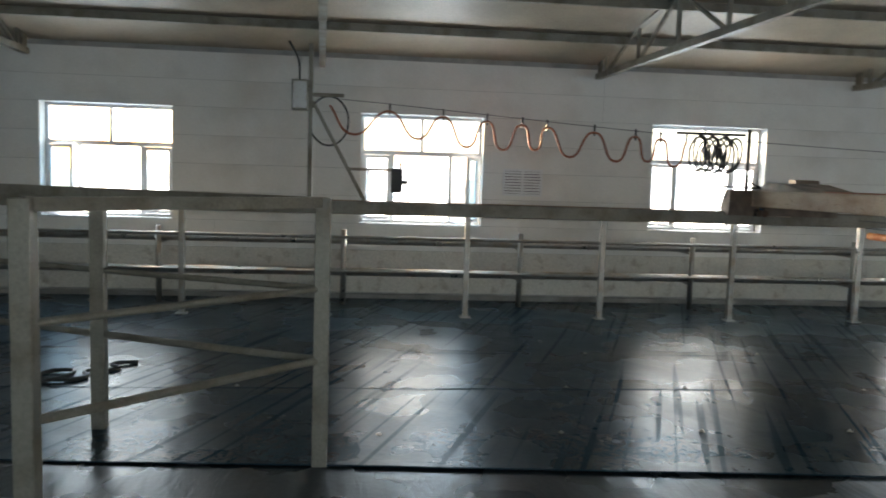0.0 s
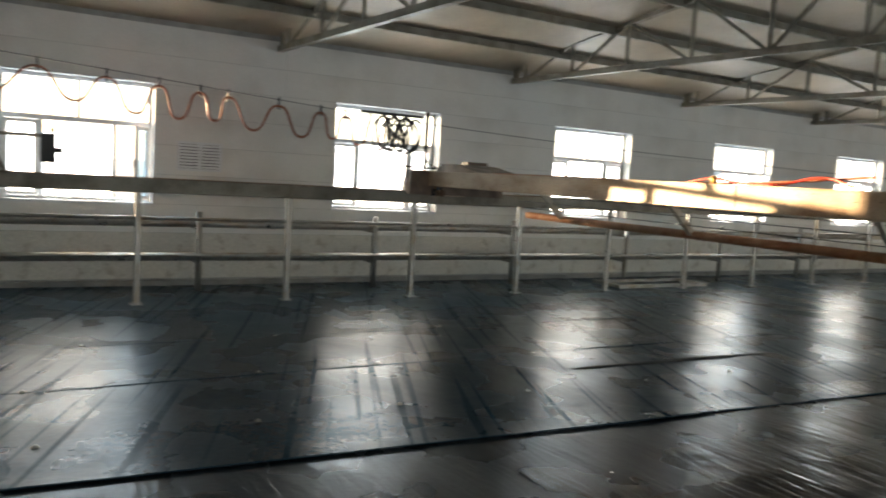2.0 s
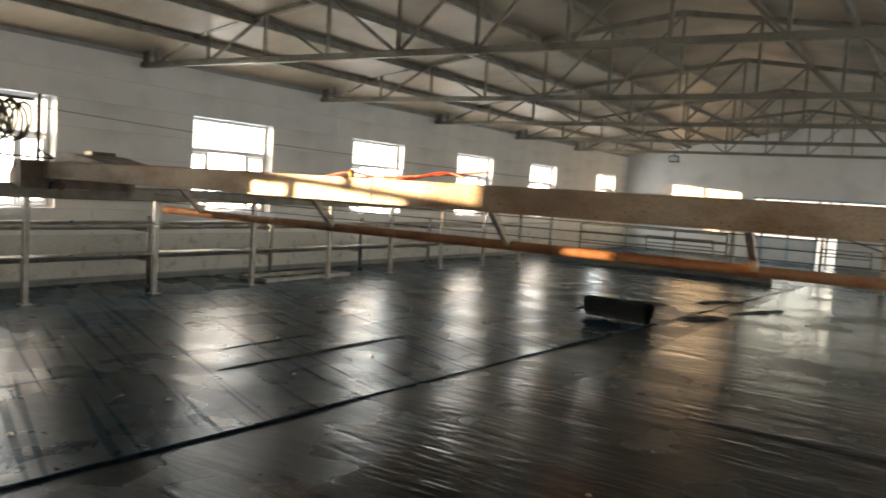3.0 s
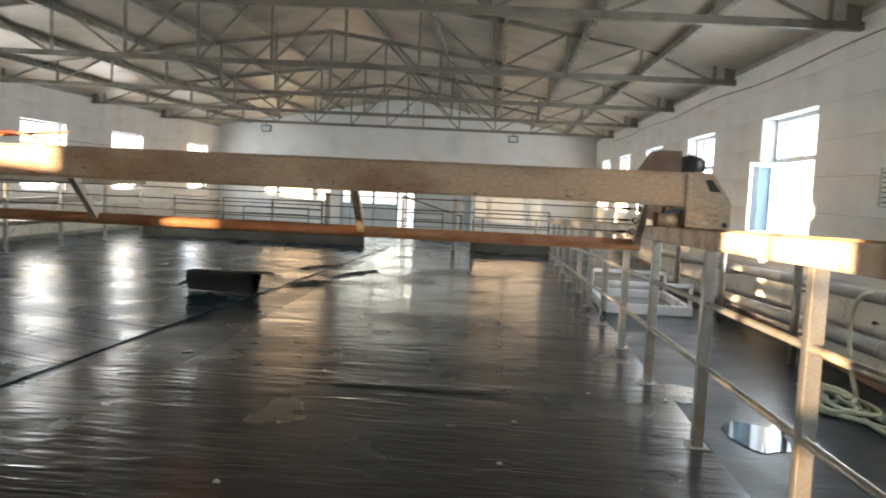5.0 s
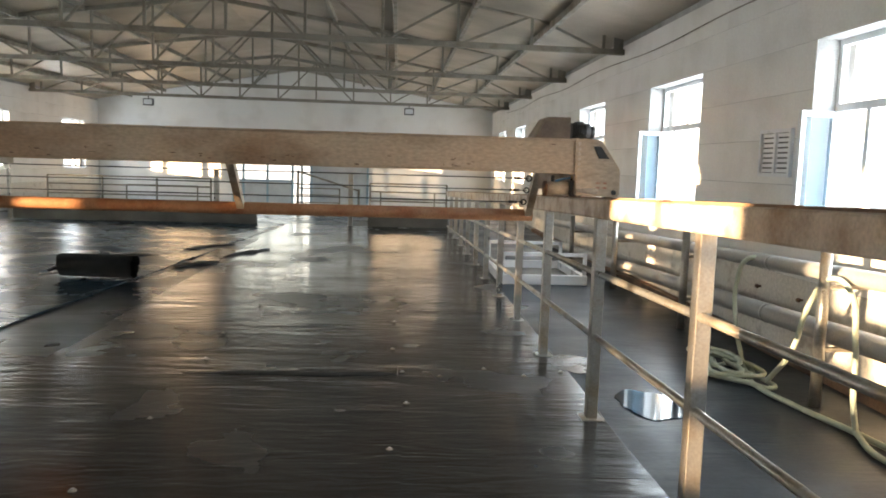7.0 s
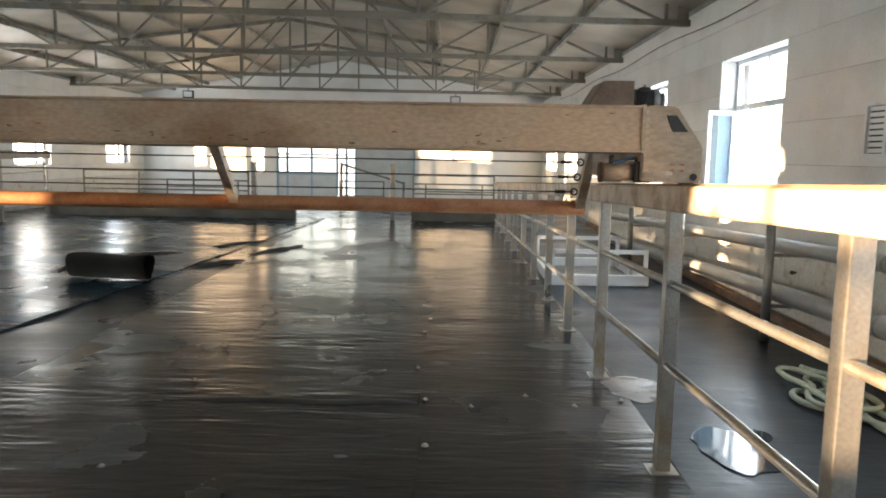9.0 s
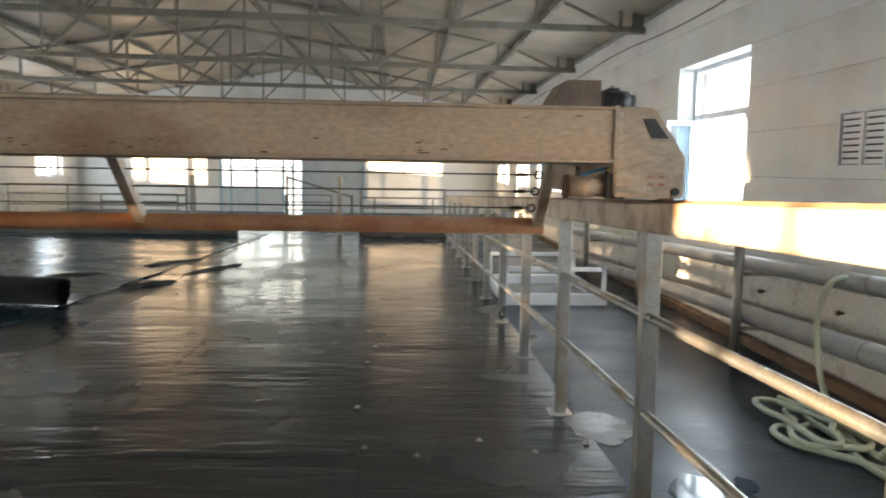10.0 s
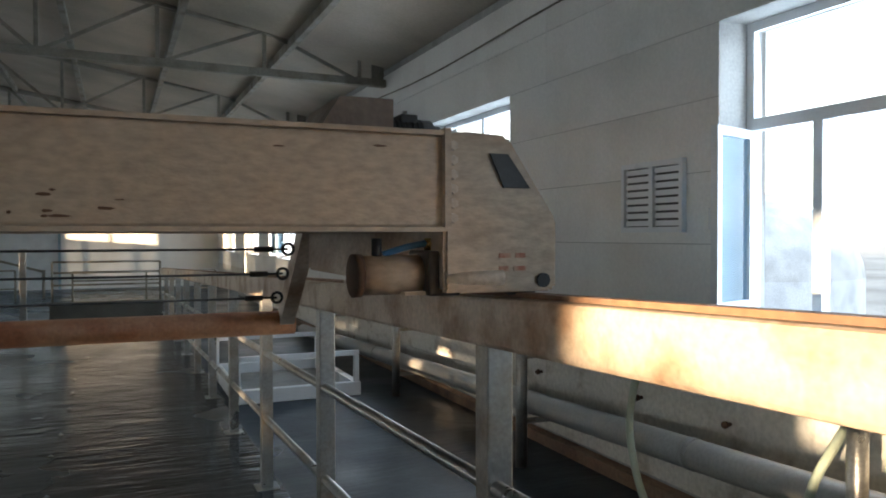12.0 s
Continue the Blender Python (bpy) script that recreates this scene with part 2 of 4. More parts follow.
def bar(bm, a, b, w, h):
    """A square bar from a to b."""
    a, b = Vector(a), Vector(b)
    m = Matrix.Translation((a + b) / 2) @ (b - a).to_track_quat("Z", "Y").to_matrix().to_4x4() @ Matrix.Diagonal((w, h, (b - a).length, 1))
    bmesh.ops.create_cube(bm, size=1, matrix=m)

def prism(bm, pts, y0, y1):
    """An outline in x and z, drawn out from y0 to y1."""
    f = [bm.verts.new((x, y0, z)) for x, z in pts]
    g = [bm.verts.new((x, y1, z)) for x, z in pts]
    n = len(pts)
    bm.faces.new(f); bm.faces.new(g[::-1])
    for i in range(n):
        bm.faces.new((f[i], g[i], g[(i + 1) % n], f[(i + 1) % n]))
    bmesh.ops.recalc_face_normals(bm, faces=bm.faces)

def mesh_of(name, bm, material, smooth=False):
    me = bpy.data.meshes.new(name)
    bm.to_mesh(me); bm.free()
    me.materials.append(material)
    if smooth:
        for p in me.polygons:
            p.use_smooth = len(p.vertices) <= 4
    return me

def part(name, bm, material, parent=None, label="", smooth=False):
    ob = new(name, mesh_of(name, bm, material, smooth))
    if parent:
        ob.parent = parent
        ob.matrix_parent_inverse = parent.matrix_basis.inverted()
    return tagged(ob, label)

def thing(name, at, label, category, group="", kind=""):
    ob = new(name)
    ob.matrix_basis = Matrix.Translation(at)
    ob.empty_display_size = 0.1
    return tagged(ob, label, category, group, kind)

def box_part(name, dims, material, parent=None, label="", bevel=0.0):
    bm = bmesh.new(); cuboid(bm, *dims, bevel)
    return part(name, bm, material, parent, label)

def rod_part(name, a, b, r, material, parent=None, label="", seg=12):
    bm = bmesh.new(); rod(bm, a, b, r, seg)
    return part(name, bm, material, parent, label, True)

def tube(name, pts, r, material, parent=None, label="", cyclic=False, smooth=8):
    """A smooth round cable or hose through points."""
    cu = bpy.data.curves.new(name, "CURVE")
    cu.dimensions, cu.bevel_depth, cu.bevel_resolution, cu.resolution_u = "3D", r, 2, smooth
    sp = cu.splines.new("BEZIER")
    sp.bezier_points.add(len(pts) - 1)
    for p, c in zip(sp.bezier_points, pts):
        p.co, p.handle_left_type, p.handle_right_type = c, "AUTO", "AUTO"
    sp.use_cyclic_u = cyclic
    tmp = bpy.data.objects.new(name, cu)
    scene.collection.objects.link(tmp)
    me = bpy.data.meshes.new_from_object(tmp.evaluated_get(bpy.context.evaluated_depsgraph_get()))
    bpy.data.objects.remove(tmp)
    bpy.data.curves.remove(cu)
    me.materials.clear(); me.materials.append(material)
    for p in me.polygons:
        p.use_smooth = True
    ob = new(name, me)
    if parent:
        ob.parent = parent
        ob.matrix_parent_inverse = parent.matrix_basis.inverted()
    return tagged(ob, label)

# ---- ground outside ----
bm = bmesh.new(); cuboid(bm, -2000, 2000, -2000, 2000, -0.6, -0.5)
tagged(part("ground", bm, M_GROUND), "pale dusty yard around the building", "ground", kind="structure")

# ---- walls with window openings ----
TH = 0.36
def side_wall(name, x0, x1, starts, label):
    bm = bmesh.new()
    cuboid(bm, x0, x1, Y0 - TH, Y1 + TH, -0.5, WZ0)
    cuboid(bm, x0, x1, Y0 - TH, Y1 + TH, WZ1, ZW + 0.12)
    edges = [Y0 - TH] + [v for y in starts for v in (y, y + WW)] + [Y1 + TH]
    for a, b in zip(edges[::2], edges[1::2]):
        cuboid(bm, x0, x1, a, b, WZ0, WZ1)
    return tagged(part(name, bm, M_JOINT), label, "wall", kind="structure")

wall_left = side_wall("wall_west", XL - TH, XL - 0.006, WL, "white painted block wall with a row of windows")
wall_right = side_wall("wall_east", XR + 0.006, XR + TH, WR, "white painted block wall with open casement windows")

def panels(wall, x_face, out, starts):
    """White painted courses on the wall's inner face, with thin joints between them."""
    meshes = {}
    rows = [0.12, 0.38, 0.80] + [WZ0] + [WZ0 + (WZ1 - WZ0) * k / 4 for k in (1, 2, 3, 4)] + [WZ1 + 0.41, ZW]
    for z0, z1 in zip(rows, rows[1:]):
        if WZ0 - 0.01 <= z0 < WZ1 - 0.01:
            edges = [Y0] + [v for y in starts for v in (y, y + WW)] + [Y1]
            spans = list(zip(edges[::2], edges[1::2]))
        else:
            cuts = [Y0] + [y + WW / 2 + 2.2 + (0.7 if int(z0 * 10) % 2 else -0.6) for y in starts[:-1]] + [Y1]
            spans = list(zip(cuts, cuts[1:]))
        for a, b in spans:
            key = (round(b - a, 3), round(z1 - z0, 3), z0 > 0.5)
            if key not in meshes:
                bm = bmesh.new()
                g = 0.0025
                cuboid(bm, *((-0.006, 0.0) if out < 0 else (0.0, 0.006)), g, b - a - g, g, z1 - z0 - g)
                meshes[key] = mesh_of("panel", bm, M_WALL if z0 > 0.5 else M_PLINTH)
            ob = new("panel", meshes[key])
            ob.parent = wall
            ob.location = (x_face, a, z0)

def far_wall():
    bm = bmesh.new()
    ya, yb = Y1, Y1 + TH
    door = (-5.93, -0.62, 2.42)
    prism(bm, [(XL - 0.0, -0.5), (door[0], -0.5), (door[0], door[2]), (XL, door[2])], ya, yb)
    prism(bm, [(door[1], -0.5), (XR, -0.5), (XR, door[2]), (door[1], door[2])], ya, yb)
    prism(bm, [(XL, door[2]), (XR, door[2]), (XR, ZW + 0.09), (RIDGE_X, RIDGE_Z + 0.18), (XL, ZW + 0.09)], ya, yb)
    return tagged(part("wall_north", bm, M_WALL), "white plastered gable wall with a wide entrance", "wall", kind="structure")
far_wall()
bm = bmesh.new(); prism(bm, [(XL, -0.5), (XR, -0.5), (XR, ZW + 0.09), (RIDGE_X, RIDGE_Z + 0.18), (XL, ZW + 0.09)], Y0 - TH, Y0)
tagged(part("wall_south", bm, M_WALL), "white plastered gable wall behind the walkway", "wall", kind="structure")
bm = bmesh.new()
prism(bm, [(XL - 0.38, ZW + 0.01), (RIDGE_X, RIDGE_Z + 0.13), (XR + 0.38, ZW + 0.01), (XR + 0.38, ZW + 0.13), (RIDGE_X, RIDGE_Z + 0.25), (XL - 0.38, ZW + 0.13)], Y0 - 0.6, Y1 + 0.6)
tagged(part("ceiling", bm, M_ROOF), "sandwich-panel roof underside coloured for warm dim light", "ceiling", kind="structure")

# ---- floor: a dark base and overlapping rubber-like sheets ----
box_part("floor", (XL, XR, Y0, Y1, -0.5, -0.03), M_CONC)
tagged(bpy.data.objects["floor"], "grey concrete floor under black sheeting", "floor", kind="structure")

def sheet(x0, x1, y0, y1, material, lift=0.012, edge=0.0, seed=0, drift=0.0, label="black damp rubber sheet laid on the floor"):
    """One length of sheeting, with ripples and lifted edges."""
    nx, ny = max(4, int((x1 - x0) / 0.09)), max(6, int((y1 - y0) / 0.11))
    bm = bmesh.new()
    rows = []
    for j in range(ny + 1):
        y = y0 + (y1 - y0) * j / ny
        row = []
        for i in range(nx + 1):
            u = i / nx
            wob = 0.02 * noise.noise(Vector((seed * 7.1 + (0 if u < 0.5 else 40), y * 0.8, 0)))
            x = x0 + (x1 - x0) * u + (wob if i in (0, nx) else 0) + drift * u * (y - y0) / 20
            p = Vector((x * 0.9 + seed, y * 2.6, seed))
            z = lift + 0.013 + 0.0025 * noise.noise(p) + 0.008 * noise.noise(Vector((x * 0.5, y * 0.55, seed + 3)))
            if edge and u > 0.9:
                z += edge * (u - 0.9) / 0.1 * (0.7 + 0.6 * noise.noise(Vector((y * 0.9, seed, 2))))
            row.append(bm.verts.new((x, y, z)))
        rows.append(row)
    for a, b in zip(rows, rows[1:]):
        for i in range(nx):
            bm.faces.new((a[i], a[i + 1], b[i + 1], b[i]))
    rim = [r[0] for r in rows] + rows[-1][1:] + [r[-1] for r in rows[-2::-1]] + rows[0][-2:0:-1]
    top = [bm.verts.new(v.co) for v in rim]
    foot = [bm.verts.new(v.co - Vector((0, 0, 0.010))) for v in rim]
    for k in range(len(rim)):
        n = (k + 1) % len(rim)
        bm.faces.new((top[k], top[n], foot[n], foot[k]))
    ob = part("floor_sheet", bm, material)
    for p in ob.data.polygons:
        p.use_smooth = abs(p.normal.z) > 0.7
    return tagged(ob, label, "floor sheet", "floor sheets", "structure")

sheet(XL, -9.0, Y0, 21.4, M_SHEET_B, 0.010, 0, 1)
sheet(-9.05, -7.2, Y0, 21.4, M_SHEET_B, 0.013, 0.006, 2)
sheet(-7.25, -5.75, Y0, 21.4, M_SHEET_B, 0.016, 0.005, 3)
sheet(-5.8, -4.32, Y0, 21.4, M_SHEET_B, 0.016, 0.012, 4, 1.3, "black sheet with a raised curling edge")
sheet(-5.2, -2.38, Y0, 21.4, M_SHEET_D, 0.006, 0.003, 5, 0, "smooth blue-black sheet laid along the floor")
sheet(-2.42, -1.05, Y0, 21.4, M_SHEET_A, 0.016, 0, 6)
sheet(-1.15, 0.58, Y0, 6.92, M_SHEET_A, 0.024, 0.004, 7, 0, "black sheet whose cut end lies over the next")
sheet(-1.12, 0.56, 6.8, 21.4, M_SHEET_A, 0.014, 0, 8)
sheet(0.55, 2.0, Y0, 21.4, M_SHEET_A, 0.017, 0, 9)
sheet(1.98, XR, Y0, Y1, M_SHEET_C, 0.010, 0, 10)
sheet(XL, 2.0, 21.3, Y1, M_SHEET_B, 0.006, 0, 11)

# ---- windows ----
def window(x, y, side, number, opened):
    """side: +1 where the room lies towards +x. opened: which lower sashes stand open into the room."""
    w = thing("window_%d" % number, (x, y, WZ0), "white-framed window with divided lower lights", "window", "hall windows", "structure")
    xf = x - side * 0.24                      # the frame sits towards the outside
    def f(name, y0, y1, z0, z1, d=0.03, m=M_FRAME, parent=w):
        return box_part(name, (xf - d, xf + d, y0, y1, z0, z1), m, parent)
    ya, yb, zt = y, y + WW, WZ0 + (WZ1 - WZ0) * 0.655
    fr = 0.055
    f("window_frame", ya, ya + fr, WZ0, WZ1); f("window_frame", yb - fr, yb, WZ0, WZ1)
    f("window_frame", ya + fr, yb - fr, WZ0, WZ0 + fr); f("window_frame", ya + fr, yb - fr, WZ1 - fr, WZ1)
    f("transom", ya + fr, yb - fr, zt - 0.035, zt + 0.035)
    ym = (ya + yb) / 2
    f("mullion", ym - 0.025, ym + 0.025, zt + 0.035, WZ1 - fr)
    yl, yr = ya + 0.50, yb - 0.50
    f("mullion", yl - 0.03, yl + 0.03, WZ0 + fr, zt - 0.035); f("mullion", yr - 0.03, yr + 0.03, WZ0 + fr, zt - 0.035)
    def pane(y0, y1, z0, z1, m=M_GLASS):
        p = box_part("pane", (xf - 0.004, xf + 0.004, y0, y1, z0, z1), m, w)
        p.visible_shadow = m in (M_FILMED, M_THINFILM)
    low = M_THINFILM if number == 1 else M_FILMED if side > 0 and number != 8 else M_GLASS    # film added to most lower west lights to hold the sun back
    pane(ya + fr, ym - 0.025, zt + 0.035, WZ1 - fr); pane(ym + 0.025, yb - fr, zt + 0.035, WZ1 - fr)
    film = 2.15 if number == 2 else zt - 0.035      # on one window the film ends part-way up, to let sun onto the gantry
    pane(yl + 0.03, yr - 0.03, WZ0 + fr, film, low)
    if film < zt - 0.1:
        pane(yl + 0.03, yr - 0.03, film, zt - 0.035)
    for key, hinge, free in (("a", ya + fr, yl - 0.03), ("b", yb - fr, yr + 0.03)):
        L, z0, z1 = abs(free - hinge), WZ0 + fr + 0.005, zt - 0.04
        bm = bmesh.new()
        s = 0.05
        cuboid(bm, -0.022, 0.022, 0, s, z0, z1, 0.004); cuboid(bm, -0.022, 0.022, L - s, L, z0, z1, 0.004)
        cuboid(bm, -0.022, 0.022, s, L - s, z0, z0 + s); cuboid(bm, -0.022, 0.022, s, L - s, z1 - s, z1)
        turn = 0 if free > hinge else 180
        sg = 1 if free > hinge else -1
        if key in opened:
            turn += -side * sg * opened[key]
        hx = xf + side * (0.035 if key not in opened else 0.05)
        place = pose(hx, hinge, 0, 0, 0, turn)
        sash = part("sash", bm, M_FRAME, None, "open casement sash" if key in opened else "")
        sash.parent = w; sash.matrix_parent_inverse = w.matrix_basis.inverted(); sash.matrix_basis = place
        bm = bmesh.new(); cuboid(bm, -0.004, 0.004, s, L - s, z0 + s, z1 - s)
        g = part("pane", bm, M_BLUEGLASS if key in opened else low)
        g.parent = sash; g.visible_shadow = key not in opened and low is not M_GLASS
        bm = bmesh.new(); cuboid(bm, 0.022, 0.045, L - 0.04, L - 0.015, (z0 + z1) / 2 - 0.06, (z0 + z1) / 2 + 0.06, 0.005)
        h = part("handle", bm, M_FRAME); h.parent = sash
    xs0, xs1 = sorted((x - side * 0.2, x + side * 0.02))
    box_part("window_sill", (xs0, xs1, ya - 0.0, yb + 0.0, WZ0 - 0.02, WZ0 + 0.012), M_FRAME, w)

for i, y in enumerate(WL):
    window(XL, y, 1, i + 1, {"b": 60} if i in (1, 4) else ({"a": 16} if i == 0 else {}))
for i, y in enumerate(WR):
    window(XR, y, -1, i + 9, {"b": 72} if i in (2, 3, 5) else {})

# ---- roof trusses and purlins ----
SKEW = 0.95 / (XR - XL)
def truss():
    t = thing("roof_truss", (XR, 0, 3.62), "grey painted welded steel roof truss", "roof truss", "roof trusses")
    zt = lambda x: 3.94 + (RIDGE_Z - 3.96) * (1 - abs(x - RIDGE_X) / ((XR - XL) / 2))
    zb = 3.66
    p = lambda x, z: (x, (x - XR) * SKEW, z)
    def member(name, a, b, w, h):
        bm = bmesh.new(); bar(bm, a, b, w, h)
        part(name, bm, M_TRUSS, t)
    xa, xb = XL + 0.06, XR - 0.03
    member("bottom_chord", p(xa, zb), p(xb, zb), 0.09, 0.09)
    member("top_chord", p(xa, zt(xa)), p(RIDGE_X, zt(RIDGE_X)), 0.09, 0.09)
    member("top_chord", p(RIDGE_X, zt(RIDGE_X)), p(xb, zt(xb)), 0.09, 0.09)
    for x in (xa + 0.1, xb - 0.1):
        member("end_plate", p(x, zb - 0.03), p(x, zt(x)), 0.16, 0.03)
    n = 12
    xs = [xa + 0.35 + (xb - xa - 0.7) * k / n for k in range(n + 1)]
    for k, x in enumerate(xs):
        member("web_post", p(x, zb), p(x, zt(x)), 0.045, 0.045)
        if k < n:
            a, b = (x, xs[k + 1]) if k < n // 2 else (xs[k + 1], x)
            if k % 2 == 0 or k in (3, 9):
                member("web_diagonal", p(a, zt(a)), p(b, zb), 0.04, 0.04) if k % 4 else member("web_diagonal", p(a, zb), p(b, zt(b)), 0.04, 0.04)
            else:
                member("web_diagonal", p(a, zb), p(b, zt(b)), 0.04, 0.04)
    return t
first_truss = truss()
TY = [13.5 + 4.35 * k for k in range(-4, 4)]
first_truss.matrix_basis = Matrix.Translation((XR, TY[0], 3.62))
for y in TY[1:]:
    copy_thing(first_truss, Matrix.Translation((XR, y, 3.62)))
for k in range(1, 6):
    for sgn in (-1, 1):
        x = RIDGE_X + sgn * (XR - XL) / 2 * k / 6
        z = ZW + (RIDGE_Z + 0.1 - ZW) * (1 - k / 6) + 0.0
        tagged(box_part("purlin", (x - 0.035, x + 0.035, Y0, Y1, z - 0.05, z + 0.06), M_TRUSS), "grey steel purlin under the roof panels", "purlin", "roof purlins")
for x, y in ((-7.4, 25.85), (0.85, 26.35)):
    fl = thing("floodlight", (x, y, 3.45), "small black floodlight hanging from a truss", "floodlight", "floodlights")
    box_part("housing", (x - 0.16, x + 0.16, y - 0.05, y + 0.04, 3.32, 3.54), M_DARK, fl, "", 0.01)
    box_part("lens", (x - 0.13, x + 0.13, y - 0.056, y - 0.05, 3.35, 3.51), M_SHUTTER, fl, "pale unlit glass")
    rod_part("bracket", (x, y, 3.54), (x, y, 3.62), 0.015, M_DARK, fl)

# ---- rail fences that carry the gantry ----
def fence(name, x, ys, beam, rails, y_end, label, paint, post=0.075, fall=0.0):
    """A post railing whose beam and pipes fall by so many metres a metre towards the far end, from y = 6 on both ways."""
    z0, z1 = beam
    f = thing(name, (x, ys[0], 0), label, "railing")
    dz = lambda y: fall * (6 - y)
    def sloped(name, half, y0, y1, za, zb, m, label, bevel=0.0):
        bm = bmesh.new(); cuboid(bm, x - half, x + half, y0, y1, za, zb, bevel)
        for v in bm.verts:
            v.co.z += dz(v.co.y)
        part(name, bm, m, f, label)
    sloped("rail_beam", 0.065, ys[0] - 0.5, y_end, z0, z1, paint, "painted steel box beam", 0.012)
    sloped("track", 0.02, ys[0] - 0.5, y_end, z1, z1 + 0.012, M_KERB, "thin brown running strip")
    for y in ys:
        box_part("post", (x - post / 2, x + post / 2, y - post / 2, y + post / 2, 0.0, z0 + dz(y) + 0.002), M_STEEL, f, "", 0.005)
        box_part("base_plate", (x - 0.075, x + 0.075, y - 0.075, y + 0.075, 0.02, 0.038), M_STEEL, f)
    for z in rails:
        rod_part("guard_pipe", (x - 0.01, ys[0], z + dz(ys[0])), (x - 0.01, y_end, z + dz(y_end)), 0.022, M_STEEL, f, "bright worn steel pipe")
    return f
fence("railing", 1.90, [-2.6, -0.9, 0.8, 2.5, 4.18, 5.94, 7.7, 9.26] + [10.8 + 1.55 * k for k in range(7)], (1.42, 1.548), (1.045, 0.61), 21.3, "steel post railing carrying the gantry rail beam", M_BEAM, 0.075, 0.034)
# The west beam's darker grey carries its backlit shade in the colour.
fence("railing", -9.45, [-4.2 + 1.95 * k for k in range(14)], (1.44, 1.62), (1.12, 0.64), 21.3, "steel post railing beside the west wall", M_TRUSS)

# ---- pipes on stands along both walls ----
def wall_pipes(x, side, ys, label, runs, paint, fall=0.0, ends=(Y0 + 0.3, 21.0)):
    dz = lambda y: fall * (7.8 - y)
    at = lambda y, z: (x, y, z + dz(y))
    for z, r in runs:
        p = thing("pipeline", at(ys[0], z), label, "pipe", "wall pipelines")
        bm = bmesh.new(); rod(bm, at(ends[0], z), at(ends[1], z), r, 20)
        part("pipe", bm, paint, p, "", True)
        for y in ys[::2]:
            bm = bmesh.new(); rod(bm, at(y + 1.1, z), at(y + 1.15, z), r + 0.004, 20)
            part("coupling", bm, paint, p, "", True)
    for y in ys:
        s = thing("pipe_stand", (x - side * 0.16, y, 0), "grey steel pipe stand with two brackets", "pipe stand", "pipe stands")
        xs = x - side * 0.17
        rod_part("post", (xs, y, 0), (xs, y, 1.16 + dz(y)), 0.042, M_STEEL, s)
        for z in (runs[0][0] - runs[0][1], runs[1][0] - runs[1][1]):
            a, b = sorted((xs, x + side * 0.3))
            box_part("bracket", (a, b, y - 0.025, y + 0.025, z - 0.03 + dz(y), z + dz(y)), M_STEEL, s)
wall_pipes(3.86, 1, [0.85, 3.55, 6.27, 9.0, 11.7, 14.4], "dull grey pipe running along the east wall", ((0.955, 0.066), (0.50, 0.085)), M_PIPE, 0.04, (-1.5, 16.8))
wall_pipes(-10.55, -1, [-2.8, -0.1, 2.6, 5.35, 8.05, 10.75, 13.45, 16.1, 18.8], "dull grey pipe running along the west wall", ((0.98, 0.055), (0.50, 0.06)), M_STEEL)
tagged(box_part("baseboard", (XR - 0.10, XR - 0.007, Y0, 21.0, 0.0, 0.11), M_KERB), "rust-stained orange kerb along the wall foot", "kerb", kind="structure")
tagged(box_part("baseboard", (XL + 0.007, XL + 0.07, Y0, 21.0, 0.0, 0.10), M_CONC), "grey kerb along the wall foot", "kerb", kind="structure")

# ---- wall vents ----
def vent(x, side, y0, y1, z0, z1):
    v = thing("wall_vent", (x, y0, z0), "white louvred wall vent with a middle bar", "vent", "wall vents")
    def b(name, a0, a1, c0, c1, d0, d1, m=M_FRAME):
        e = sorted((x + side * d0, x + side * d1))
        return box_part(name, (*e, a0, a1, c0, c1), m, v)
    b("backing", y0, y1, z0, z1, 0.002, 0.006, M_DARK)
    for a0, a1, c0, c1 in ((y0 - 0.03, y1 + 0.03, z1, z1 + 0.035), (y0 - 0.03, y1 + 0.03, z0 - 0.035, z0), (y0 - 0.03, y0, z0, z1), (y1, y1 + 0.03, z0, z1)):
        b("frame", a0, a1, c0, c1, 0.002, 0.04)
    ym = (y0 + y1) / 2
    b("mullion", ym - 0.02, ym + 0.02, z0, z1, 0.006, 0.035)
    for k in range(8):
        z = z0 + (z1 - z0) * (k + 0.5) / 8
        for a0, a1 in ((y0, ym - 0.02), (ym + 0.02, y1)):
            bm = bmesh.new()
            bar(bm, (x + side * 0.018, a0, z), (x + side * 0.018, a1, z), 0.004, 0.034)
            o = part("slat", bm, M_FRAME, v)
vent(XR, -1, 7.90, 8.45, 1.76, 2.15)
vent(XR, -1, 16.9, 17.45, 1.76, 2.15)
vent(XL, 1, 2.42, 3.0, 1.76, 2.12)

# ---- gantry across the hall ----
gantry = thing("gantry", (-3.8, 5.7, 1.56), "cream painted travelling gantry beam with drive units", "gantry crane")
GX0, GX1 = -9.25, 1.66
def gbox(name, x0, x1, y0, y1, z0, z1, m=M_GANTRY, label="", bevel=0.006, parent=None):
    return box_part(name, (x0, x1, y0, y1, z0, z1), m, parent or gantry, label, bevel)
main = gbox("main_beam", GX0, -3.84, 5.69, 7.02, 1.725, 1.925)
gbox("main_beam", -3.83, GX1, 5.69, 7.02, 1.725, 1.925)
gbox("splice_plate", -3.90, -3.77, 5.683, 5.69, 1.73, 1.92, bevel=0)
gbox("lower_flange", GX0, GX1, 5.675, 7.035, 1.715, 1.725, bevel=0)
gbox("upper_flange", GX0, GX1, 5.675, 7.035, 1.925, 1.935, bevel=0)
rng = random.Random(5)
